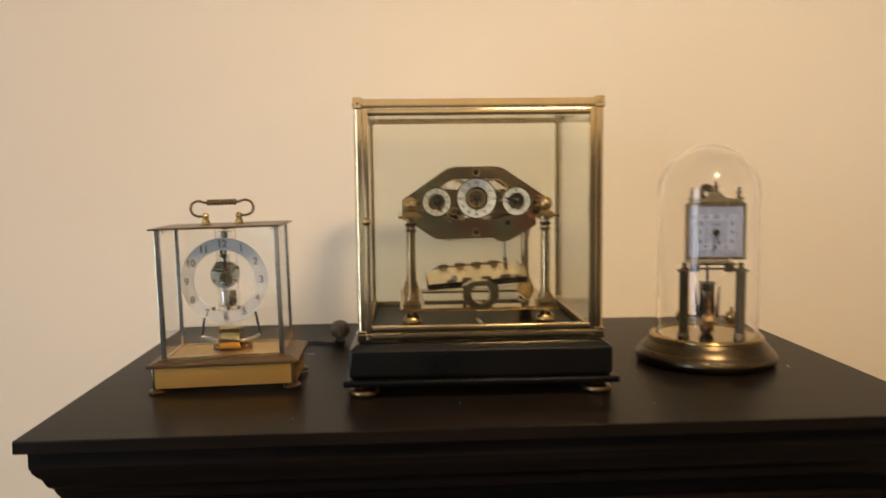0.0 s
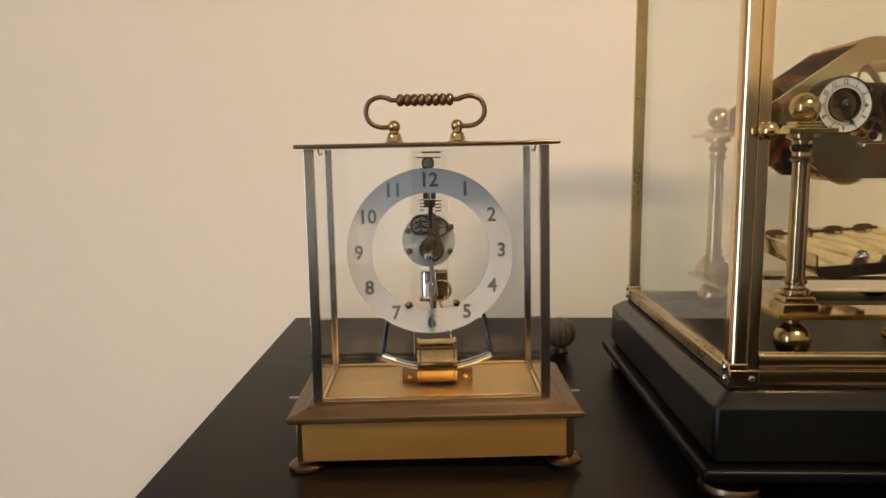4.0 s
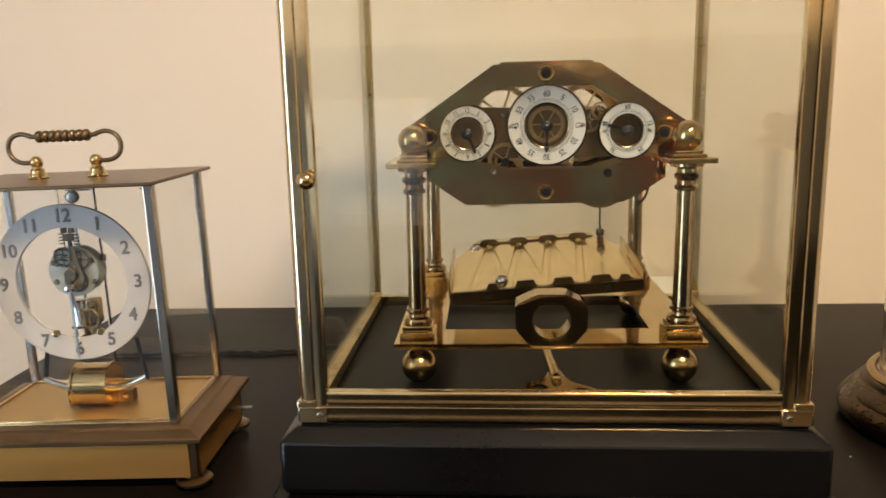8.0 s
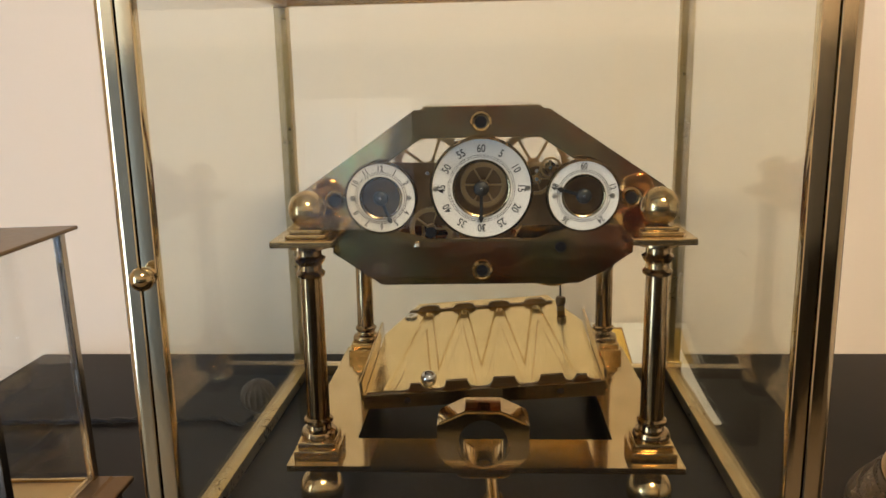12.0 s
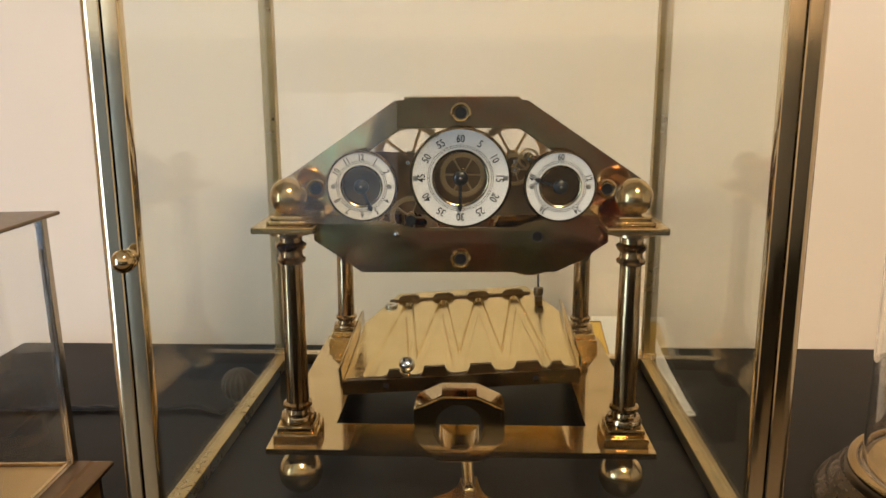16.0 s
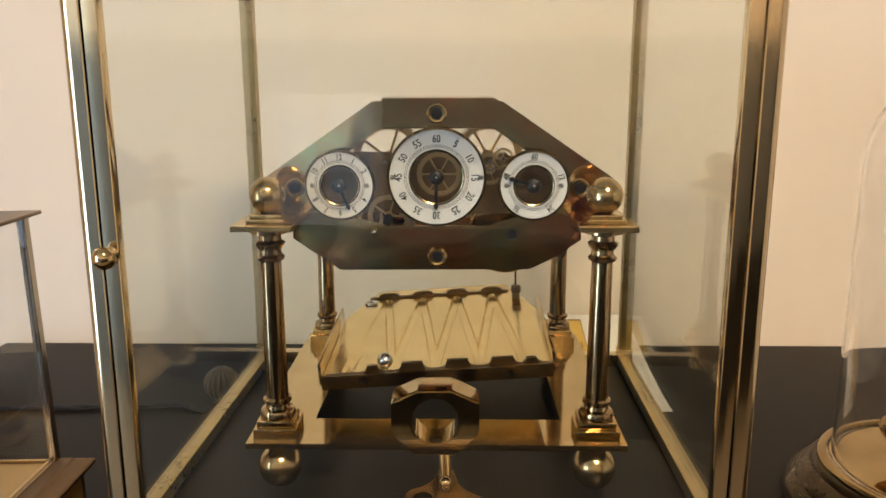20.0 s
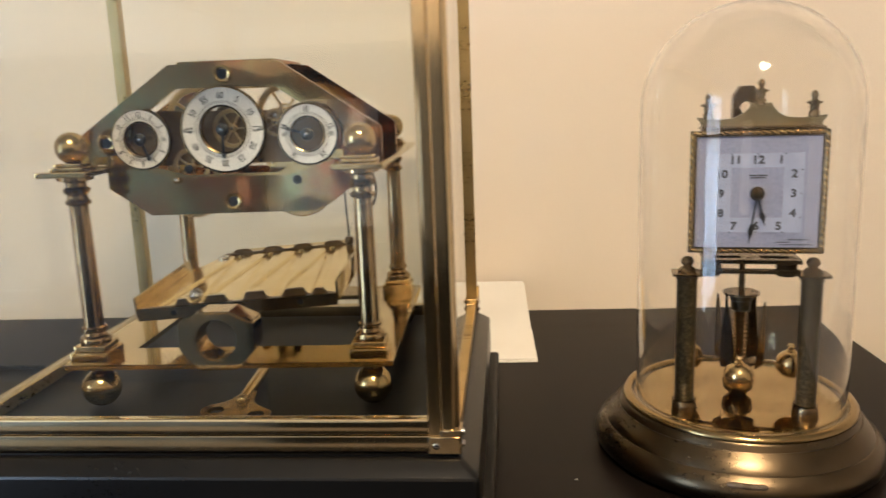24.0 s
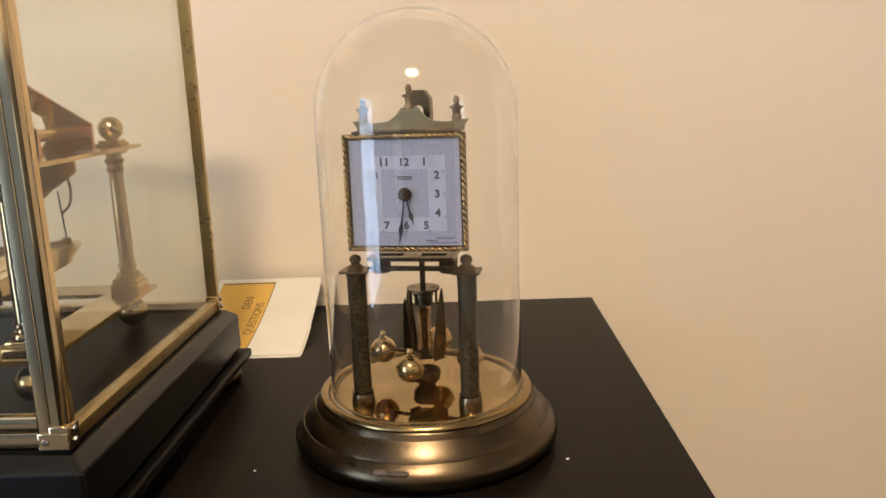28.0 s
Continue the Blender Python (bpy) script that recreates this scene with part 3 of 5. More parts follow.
for x in (CX0, CX1 - PW):
    for y in (CY0, CY1 - PW):
        part("post", post(x, y, -1 if x < 0.1 else 1, -1 if y < 1.0 else 1), FRAMEBRASS if y < 1.0 else DIMFRAME, case)
        part("corner_cap", box((x - 0.001, y - 0.001, CZ1 - 0.0125), (x + PW + 0.001, y + PW + 0.001, CZ1 + 0.001), 0.0012), FRAMEBRASS, case)
        inner = (x, x + PW + 0.0072) if x < 0.1 else (x - 0.0072, x + PW)
        b = box((x - 0.0010, y - 0.0010, CZ0 + 0.0002), (x + PW + 0.0010, y + PW + 0.0010, CZ0 + 0.0135), 0.0008)
        box((inner[0] - 0.0004, y - 0.0013, CZ0 + 0.0002), (inner[1] + 0.0004, y + 0.0030, CZ0 + 0.0098), 0.0006, bm=b)
        part("corner_bracket", b, FRAMEBRASS, case)
for y0, y1 in ((CY0 + 0.0008, CY0 + 0.0105), (CY1 - 0.0105, CY1 - 0.0008)):
    part("rail", bar((CX0 + PW, y0, CZ1 - 0.0115), (CX1 - PW, y1, CZ1 - 0.001), "x"), FRAMEBRASS, case)
    part("rail", bar((CX0 + PW, y0, CZ0 + 0.0005), (CX1 - PW, y1, CZ0 + 0.0094), "x"), FRAMEBRASS, case)
for x0, x1 in ((CX0 + 0.0008, CX0 + 0.0105), (CX1 - 0.0105, CX1 - 0.0008)):
    part("rail", bar((x0, CY0 + PW, CZ1 - 0.0115), (x1, CY1 - PW, CZ1 - 0.001), "y"), DIMFRAME, case)
    part("rail", bar((x0, CY0 + PW, CZ0 + 0.0005), (x1, CY1 - PW, CZ0 + 0.0088), "y"), DIMFRAME, case)
# door in the front: stiles, rails, pane, knob
SW = 0.0074
door = part("door", bar((CX0 + PW + 0.0005, CY0 + 0.0004, CZ0 + 0.0100), (CX0 + PW + SW, CY0 + 0.0070, CZ1 - 0.012), "z", 0.00012), FRAMEBRASS, case, "hinged glazed brass door")
part("stile", bar((CX1 - PW - SW, CY0 + 0.0004, CZ0 + 0.0100), (CX1 - PW - 0.0005, CY0 + 0.0070, CZ1 - 0.012), "z", 0.00012), FRAMEBRASS, door)
part("door_rail", bar((CX0 + PW + SW + 0.0002, CY0 + 0.0004, CZ1 - 0.0205), (CX1 - PW - SW - 0.0002, CY0 + 0.0070, CZ1 - 0.0125), "x", 0.0003), FRAMEBRASS, door)
part("door_rail", bar((CX0 + PW + SW + 0.0002, CY0 + 0.0004, CZ0 + 0.0100), (CX1 - PW - SW - 0.0002, CY0 + 0.0070, CZ0 + 0.0192), "x", 0.0003), FRAMEBRASS, door)
part("pane", box((CX0 + PW + SW + 0.0002, CY0 + 0.0022, CZ0 + 0.0194), (CX1 - PW - SW - 0.0002, CY0 + 0.0046, CZ1 - 0.0207)), GLASS, door, "clear glass pane", smooth=0)
part("door_knob", lathe([(0.0, -0.0112), (0.0022, -0.0107), (0.0040, -0.0096), (0.0050, -0.0078), (0.0051, -0.0062), (0.0046, -0.0044), (0.0033, -0.0030), (0.0024, -0.0021), (0.0027, -0.0009), (0.0038, -0.0004), (0.0038, 0.0), (0.0, 0.0)], (CX0 + PW + 0.0040, CY0 + 0.0003, 1.1165), "y", 24), BRASS, door, "small turned brass knob")
part("pane", box((CX0 + PW, CY1 - 0.007, CZ0 + 0.0098), (CX1 - PW, CY1 - 0.0046, CZ1 - 0.0117)), GLASS, case, "clear glass pane", smooth=0)
for x in (CX0 + 0.0045, CX1 - 0.0069):
    part("pane", box((x, CY0 + PW, CZ0 + 0.0092), (x + 0.0024, CY1 - PW, CZ1 - 0.0117)), GLASS, case, "clear glass pane", smooth=0)
part("pane", box((CX0 + 0.0107, CY0 + 0.0107, CZ1 - 0.0075), (CX1 - 0.0107, CY1 - 0.0107, CZ1 - 0.005)), GLASS, case, "clear glass pane", smooth=0)
case_screw = [(0.0, -0.0014), (0.0013, -0.0012), (0.0019, -0.0004), (0.0019, 0.0)]
for x in (CX0 + 0.0125, CX1 - 0.0125):
    part("screw", lathe(case_screw, (x, CY0 - 0.0014, CZ0 + 0.0050), "y", 14), STEEL, case)
for x in (CX0 + 0.0050, CX1 - 0.0050):
    part("screw", lathe(case_screw, (x, CY0 - 0.0011, CZ1 - 0.006), "y", 14), BRASS, case)
for x, d in ((CX0 - 0.0011, -1), (CX1 + 0.0011, 1)):
    for y in (CY0 + 0.0045, CY1 - 0.0045):
        for z in (CZ0 + 0.0040, CZ0 + 0.0105, CZ1 - 0.006):
            part("screw", lathe([(r, -h * d) for r, h in case_screw], (x, y, z), "x", 14), STEEL if z < 1.1 else BRASS, case)

case.matrix_world = pose(0.106 + 0.0024, 1.05, T, 0, 0, -1.0)

# ---------------------------------------------------------------- rolling ball clock inside the case
MX = 0.111
PZ = 0.9708
clock = thing("rolling_ball_clock", (MX, 1.06, PZ), "polished brass rolling ball clock with three white dials", "clock", group="mantel clocks")
FY, RY = 0.986, 1.144
# base plate with its wide opening
bm = slab([(MX - 0.1015, 0.9722), (MX + 0.1015, 0.9722), (MX + 0.1015, 1.1590), (MX - 0.1015, 1.1590)], [[(MX - 0.0695, 1.0045), (MX + 0.0700, 1.0045), (MX + 0.0700, 1.129), (MX - 0.0695, 1.129)]], 0.9985, 1.0018, plane="xy")
part("base_plate", bm, PLATE, clock, "mirror-polished brass base plate", smooth=20)
for side in (-1, 1):
    for y in (FY, RY):
        x = MX + side * (0.0865 if y == FY else 0.0852)
        part("ball_foot", ball((x, y, PZ + 0.0119), 0.0119, bm=lathe([(0.0045, PZ + 0.020), (0.0045, 0.9986)], (x, y, 0), seg=16)), BALLBRASS, clock)
        bm = box((x - 0.0115, y - 0.0115, 1.0012), (x + 0.0115, y + 0.0115, 1.0085), 0.0008)
        box((x - 0.0098, y - 0.0098, 1.0085), (x + 0.0098, y + 0.0098, 1.0125), 0.001, bm=bm)
        col = part("column", lathe([(0.0, 1.0125), (0.0092, 1.0125), (0.0096, 1.0145), (0.0088, 1.0165), (0.0066, 1.0175), (0.0062, 1.0195), (0.0076, 1.0210), (0.0076, 1.0225), (0.0060, 1.0235), (0.0058, 1.060), (0.0055, 1.0985), (0.0072, 1.0995), (0.0075, 1.1010),
                                    (0.0060, 1.1025), (0.0058, 1.1050), (0.0072, 1.1065), (0.0080, 1.1085), (0.0060, 1.1100), (0.0060, 1.1125), (0.0105, 1.1140), (0.0105, 1.1163), (0.0, 1.1163)], (x, y, 0), seg=36), COLBRASS, clock, "turned brass column")
        part("pedestal", bm, BRASS, col)
        bm = box((x - 0.0098, y - 0.0098, 1.1200), (x + 0.0098, y + 0.0098, 1.1220), 0.0006)
        box((x - 0.0080, y - 0.0080, 1.1220), (x + 0.0080, y + 0.0080, 1.1242), 0.0007, bm=bm)
        part("finial_block", bm, BRASS, col)
        part("ball_finial", ball((x, y, 1.1330), 0.0095), BALLBRASS, col)
for x0, x1 in ((MX - 0.1025, MX - 0.0715), (MX + 0.0715, MX + 0.1015)):
    part("top_strip", box((x0, 0.9702, 1.1165), (x1, 1.1605, 1.1199), 0.0006), BRASS, clock, "flat brass strip across two columns")
# front and back movement plates
outline = [(MX - 0.0345, 1.1800), (MX + 0.0350, 1.1800), (MX + 0.0955, 1.1390), (MX + 0.0955, 1.1201), (MX + 0.0795, 1.1201), (MX + 0.0795, 1.1045), (MX + 0.0640, 1.0940), (MX + 0.0515, 1.0878), (MX - 0.0540, 1.0872), (MX - 0.0800, 1.1050), (MX - 0.0800, 1.1201), (MX - 0.0970, 1.1201), (MX - 0.0970, 1.1370)]
opening = [(MX - 0.0310, 1.1655), (MX + 0.0305, 1.1655), (MX + 0.0610, 1.1450), (MX + 0.0640, 1.1300), (MX + 0.0530, 1.1180), (MX + 0.0343, 1.1108), (MX - 0.0365, 1.1106), (MX - 0.0530, 1.1180), (MX - 0.0640, 1.1300), (MX - 0.0610, 1.1450)]
front = part("front_plate", slab(outline, [opening], 1.0130, 1.0165), REFLECTBRASS, clock, "lacquered brass front plate with a cut-out", smooth=20)
part("back_plate", slab(outline, [opening], 1.0880, 1.0915), REFLECTBRASS, clock, smooth=20)
for x, z in ((MX, 1.1735), (MX, 1.0952), (MX - 0.0775, 1.1335), (MX + 0.0775, 1.1335)):
    pil = part("pillar", rod((x, 1.0166, z), (x, 1.0878, z), 0.0042, 16), BRASS, clock)
    part("collar", lathe([(0.0052, -0.0), (0.0054, -0.0016), (0.0045, -0.0024), (0.0036, -0.0022), (0.0034, -0.0004), (0.0, -0.0004)], (x, 1.0129, z), "y", 24), BRASS, pil)
    part("screw", lathe([(0.0, -0.0011), (0.0028, -0.0011), (0.0031, -0.0006), (0.0031, 0.0)], (x, 1.0124, z), "y", 20), DARKSTEEL, pil, "blued steel screw")
for s in (-1, 1):
    part("bracket", box((MX + s * 0.0660 - 0.007, 1.0060, 1.1200), (MX + s * 0.0660 + 0.007, 1.0128, 1.1262), 0.0006), BRASS, clock)
part("top_bar", box((MX - 0.030, 1.0168, 1.1795), (MX + 0.031, 1.0876, 1.1818), 0.0005), REFLECTBRASS, clock)
# train of wheels between the plates
for cx, cz, r, teeth, y0, spokes in ((MX - 0.0285, 1.1470, 0.0215, 60, 1.040, 5), (MX + 0.0290, 1.1475, 0.0205, 64, 1.045, 6), (MX + 0.0010, 1.1402, 0.0125, 56, 1.0185, 6), (MX - 0.0270, 1.1170, 0.0120, 44, 1.0170, 5),
                                     (MX - 0.0330, 1.1030, 0.0212, 76, 1.034, 4), (MX + 0.0180, 1.1200, 0.0110, 36, 1.060, 4), (MX + 0.0290, 1.1430, 0.0088, 40, 1.0188, 5), (MX + 0.0362, 1.1490, 0.0058, 28, 1.0170, 4)):
    w = part("wheel", gear(cx, cz, r, teeth, y0, y0 + 0.0016, spokes), WHEELBRASS, clock, "brass gear wheel", smooth=25)
    part("arbor", rod((cx, 1.0167, cz), (cx, 1.0878, cz), 0.0011, 10), STEEL, w)
    part("pinion", lathe([(0.0, 0.0), (0.0032, 0.0), (0.0032, 0.008), (0.0, 0.008)], (cx, y0 + 0.0018, cz), "y", 14), BRASS, w)
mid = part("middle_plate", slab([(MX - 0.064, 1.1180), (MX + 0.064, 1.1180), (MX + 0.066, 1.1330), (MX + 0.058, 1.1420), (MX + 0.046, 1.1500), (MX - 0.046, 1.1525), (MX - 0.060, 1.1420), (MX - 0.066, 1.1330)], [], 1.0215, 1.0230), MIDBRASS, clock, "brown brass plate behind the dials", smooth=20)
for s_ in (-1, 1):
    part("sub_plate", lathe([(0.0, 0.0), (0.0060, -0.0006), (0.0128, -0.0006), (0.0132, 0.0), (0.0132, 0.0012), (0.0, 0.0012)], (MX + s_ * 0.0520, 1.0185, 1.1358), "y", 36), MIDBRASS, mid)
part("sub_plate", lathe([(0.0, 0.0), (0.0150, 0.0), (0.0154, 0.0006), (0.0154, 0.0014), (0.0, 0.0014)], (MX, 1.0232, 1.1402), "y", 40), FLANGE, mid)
part("crank_wheel", lathe([(0.0, 0.0), (0.0165, 0.0), (0.0172, 0.001), (0.0172, 0.0022), (0.0, 0.0022)], (MX + 0.0430, 1.0925, 1.1010), "y", 48), BRASS, clock, "brass crank disc")
part("spring_barrel", lathe([(0.0, 0.0), (0.0190, 0.0), (0.0195, 0.001), (0.0195, 0.026), (0.0, 0.026)], (MX - 0.0330, 1.0530, 1.1035), "y", 48), REFLECTBRASS, clock)
part("spring_barrel", lathe([(0.0, 0.0), (0.0212, 0.0), (0.0222, 0.0015), (0.0218, 0.003), (0.0218, 0.038), (0.0222, 0.0395), (0.0212, 0.041), (0.0, 0.041)], (MX + 0.0390, 1.0300, 1.1035), "y", 56), BRASS, clock)


def small_dial(cx, cz, ro, ri, numerals, size, rad, hand, length, ticks):
    """An enamel ring with brass bezels, numerals, a minute track and a black hand; hand in degrees from twelve, clockwise."""
    y = 1.0042
    d = part("dial", lathe([(ri, 0.0), (ro, 0.0), (ro, 0.0024), (ri, 0.0024), (ri, 0.0)], (cx, y, cz), "y", 64), ENAMEL, clock, "white enamel dial ring with black numerals")
    part("bezel", lathe([(ro, 0.0030), (ro + 0.0011, 0.0028), (ro + 0.0015, 0.0008), (ro + 0.0009, -0.0007), (ro + 0.0001, -0.0008), (ro, 0.0030)], (cx, y, cz), "y", 64), OLDBRASS, d, "thin dark brass bezel")
    part("inner_bezel", lathe([(ri - 0.0012, 0.0044), (ri - 0.0012, -0.0006), (ri - 0.0004, -0.0010), (ri, -0.0004), (ri, 0.0044), (ri - 0.0012, 0.0044)], (cx, y, cz), "y", 64), OLDBRASS, d)
    for a in (90, 270):
        rr = ro - 0.0030 if ro < 0.02 else ro - 0.0017
        part("screw", lathe([(0.0, -0.0009), (0.0010, -0.0008), (0.0014, 0.0)], (cx + rr * math.sin(radians(a)), y - 0.0001, cz + rr * math.cos(radians(a))), "y", 12), GREYSTEEL, d)
        part("standoff", rod((cx + rr * math.sin(radians(a)), y + 0.0025, cz + rr * math.cos(radians(a))), (cx + rr * math.sin(radians(a)), 1.0129, cz + rr * math.cos(radians(a))), 0.0015, 10), BRASS, d)
    n = len(numerals)
    for k, s in enumerate(numerals):
        if s:
            a = 360.0 * k / n
            part("numeral", glyph(s, size, (cx + rad * math.sin(radians(a)), y - 0.0001, cz + rad * math.cos(radians(a))), a, wide=0.80, bold=0.00008), INK, d, smooth=0)
    bm = bmesh.new()
    r1, r2 = ri + 0.0012, ri + 0.0022
    for r in (r1, r2):
        slab(circle(cx, cz, r + 0.00009, 64), [circle(cx, cz, r - 0.00009, 64)], y - 0.0002, y + 0.0002, bm)
    for k in range(ticks):
        a = 2 * math.pi * k / ticks
        w = 0.00016 if k % 5 == 0 else 0.00009
        c, s = math.cos(a), math.sin(a)
        q = [(cx + r * s + t * c, cz + r * c - t * s) for r, t in ((r1, -w), (r2, -w), (r2, w), (r1, w))]
        vs = [bm.verts.new((u, y - 0.0002, v)) for u, v in q]
        bm.faces.new(vs)
    part("minute_track", bm, INK, d, smooth=0)
    bm = lathe([(0.0, -0.0016), (0.0030, -0.0015), (0.0038, -0.0008), (0.0040, 0.0), (0.0, 0.0)], (cx, y - 0.0012, cz), "y", 24)
    a = radians(hand)
    hw = 0.00085
    c, s = math.cos(a), math.sin(a)
    q = [(cx + r * s + t * c, cz + r * c - t * s) for r, t in ((0.0, -hw), (length * 0.8, -hw), (length * 0.86, -hw * 1.7), (length, -hw * 0.4), (length, hw * 0.4), (length * 0.86, hw * 1.7), (length * 0.8, hw), (0.0, hw))]
    slab(q, [], y - 0.0019, y - 0.0013, bm)
    part("hand", bm, BLACK, d, "black steel hand")
    part("hand_boss", lathe([(0.0, -0.0034), (0.0007, -0.0032), (0.0009, -0.0026), (0.0, -0.0026)], (cx, y, cz), "y", 12), STEEL, d)
    part("arbor", rod((cx, y - 0.001, cz), (cx, 1.0400, cz), 0.0013, 12), STEEL, d)
    return d


small_dial(MX, 1.1402, 0.0252, 0.0150, ["60", "5", "10", "15", "20", "25", "30", "35", "40", "45", "50", "55"], 0.0056, 0.0203, 181, 0.0175, 60)
small_dial(MX - 0.0520, 1.1358, 0.0177, 0.0112, ["12", "1", "2", "", "4", "5", "6", "7", "8", "", "10", "11"], 0.0043, 0.0151, 158, 0.0140, 60)
small_dial(MX + 0.0520, 1.1358, 0.0177, 0.0112, ["60", "12", "24", "36", "48"], 0.0043, 0.0152, 287, 0.0140, 60)
part("bridge", slab([(MX - 0.064, 1.1215), (MX - 0.034, 1.1145), (MX - 0.027, 1.1125), (MX + 0.030, 1.1125), (MX + 0.0345, 1.1150), (MX + 0.064, 1.1215), (MX + 0.064, 1.119), (MX + 0.036, 1.1108), (MX - 0.036, 1.1108), (MX - 0.064, 1.119)], [], 1.0118, 1.0129), BRASS, clock)
part("screw", ball((MX - 0.0345, 1.0105, 1.1092), 0.0021, 16), STEEL, clock)
part("screw", lathe([(0.0, -0.0012), (0.0026, -0.0010), (0.0030, 0.0)], (MX + 0.0415, 1.0129, 1.1075), "y", 16), DARKSTEEL, clock)
part("screw", lathe([(0.0, -0.0012), (0.0026, -0.0010), (0.0030, 0.0)], (MX - 0.0270, 1.0129, 1.1160), "y", 16), DARKSTEEL, clock)

# tilting tray with its zigzag groove
TILT_DEG = -4.0
TX0, TX1, TY0, TY1, TZ = -0.0645, 0.0640, 1.001, 1.152, 1.0324
back_x = [-0.063, -0.038, -0.0135, 0.011, 0.036, 0.061]
front_x = [-0.051, -0.026, -0.001, 0.024, 0.049]
zig = []
for k in range(5):
    zig += [(back_x[k], TY1 - 0.024), (front_x[k], TY0 + 0.009)]
zig = zig[1:]


def groove(u, v):
    best = 1.0
    for (x0, y0), (x1, y1) in zip(zig, zig[1:]):
        dx, dy = x1 - x0, y1 - y0
        f = max(0.0, min(1.0, ((u - x0) * dx + (v - y0) * dy) / (dx * dx + dy * dy)))
        best = min(best, math.hypot(u - x0 - f * dx, v - y0 - f * dy))
    return -0.0017 * max(0.0, min(1.0, (0.0030 - best) / 0.0009))


def narrow(v):
    """The tray's back corners are cut off: its width shrinks past two thirds of its depth."""
    f = (v - TY0) / (TY1 - TY0)
    return 1.0 if f < 0.62 else 1.0 - 0.28 * (f - 0.62) / 0.38


def tilted(bm):
    bmesh.ops.transform(bm, matrix=Matrix.Translation((MX, TY0, TZ)) @ Matrix.Rotation(radians(2.9), 4, "X") @ Matrix.Rotation(radians(TILT_DEG), 4, "Y") @ Matrix.Translation((0, -TY0, 0)), verts=bm.verts)
    return bm


NX, NY = 250, 110
bm = bmesh.new()
grid = []
for j in range(NY + 1):
    v = TY0 + (TY1 - TY0) * j / NY
    us = [(TX0 + (TX1 - TX0) * i / NX) * narrow(v) for i in range(NX + 1)]
    grid.append([bm.verts.new((u, v, groove(u, v))) for u in us])
for j in range(NY):
    for i in range(NX):
        bm.faces.new((grid[j][i], grid[j][i + 1], grid[j + 1][i + 1], grid[j + 1][i]))
YC = TY0 + 0.62 * (TY1 - TY0)
slab([(TX0, TY0), (TX1, TY0), (TX1, YC), (TX1 * 0.72, TY1), (TX0 * 0.72, TY1), (TX0, YC)], [], -0.0046, -0.0020, bm, plane="xy")
tray = part("tray", tilted(bm), PALE, clock, "tilting brass tray with a zigzag groove", smooth=30)
bm = slab([(TX0 - 0.0005, -0.0068), (TX1 + 0.0005, -0.0068), (TX1 + 0.0005, 0.0009), (TX0 - 0.0005, 0.0009)], [circle(-0.041, -0.003, 0.0019, 16), circle(0.041, -0.003, 0.0019, 16)], TY0 - 0.0022, TY0 - 0.0001)
lip = part("front_lip", tilted(bm), OLDBRASS, tray, smooth=20)
for x in (-0.041, 0.041):
    part("screw", tilted(lathe([(0.0, 0.0), (0.0018, 0.0), (0.0018, 0.0010), (0.0, 0.0010)], (x, TY0 - 0.0012, -0.003), "y", 16)), DARKSTEEL, lip)
for x0, x1 in ((TX0 - 0.0020, TX0 - 0.0003), (TX1 + 0.0003, TX1 + 0.0020)):
    part("side_wall", tilted(box((x0, TY0 - 0.001, -0.0046), (x1, YC, 0.0085), 0.0004)), PLATE, tray)
edge = [(TX0, -0.001)]
for x in back_x[1:5]:
    edge += [(x - 0.0078, 0.0012), (x - 0.0066, 0.0030), (x - 0.0040, 0.0040), (x + 0.0040, 0.0040), (x + 0.0066, 0.0030), (x + 0.0078, 0.0012)]
edge += [(0.048, 0.0012), (0.048, -0.001)]
edge[0] = (-0.052, -0.001)
edge.insert(1, (-0.052, 0.0012))
part("back_stop", tilted(slab(edge, [], TY1 - 0.0180, TY1 - 0.0155)), BRONZE, tray, "scalloped dark brass stop", smooth=20)
edge = [(TX0 + 0.001, -0.001), (TX0 + 0.001, 0.0004)]
for x0, x1, h in ((-0.0395, -0.0332, 0.0046), (-0.0200, -0.0078, 0.0052), (0.0055, 0.0178, 0.0052), (0.0308, 0.0434, 0.0050), (0.0500, 0.0560, 0.0040)):
    edge += [(x0 - 0.0042, 0.0004), (x0 - 0.0016, 0.0012), (x0 - 0.0004, h * 0.55), (x0 + 0.0004, h), (x1 - 0.0004, h), (x1 + 0.0004, h * 0.55), (x1 + 0.0016, 0.0012), (x1 + 0.0042, 0.0004)]
edge += [(TX1 - 0.001, 0.0004), (TX1 - 0.001, -0.001)]
edge = [p for k, p in enumerate(edge) if k == 0 or p[0] >= edge[k - 1][0]]
part("front_stop", tilted(slab(edge, [], TY0 + 0.0014, TY0 + 0.0036)), BRONZE, tray, "scalloped dark brass stop", smooth=20)
part("washer", tilted(lathe([(0.0018, 0.0), (0.0044, 0.0), (0.0044, 0.0012), (0.0018, 0.0012), (0.0018, 0.0)], (-0.050, TY1 - 0.028, 0.0004), "z", 24)), STEEL, tray)
part("trunnion", tilted(lathe([(0.0035, -0.004), (0.0095, -0.004), (0.0095, 0.004), (0.0035, 0.004), (0.0035, -0.004)], (-0.002, 1.125, -0.0125), "y", 28)), BRASS, tray)
part("pivot_rod", rod((MX - 0.002, 1.0600, 1.0195), (MX - 0.002, 1.1300, 1.0195), 0.0034, 16), BRASS, clock)
bx = MX - 0.030
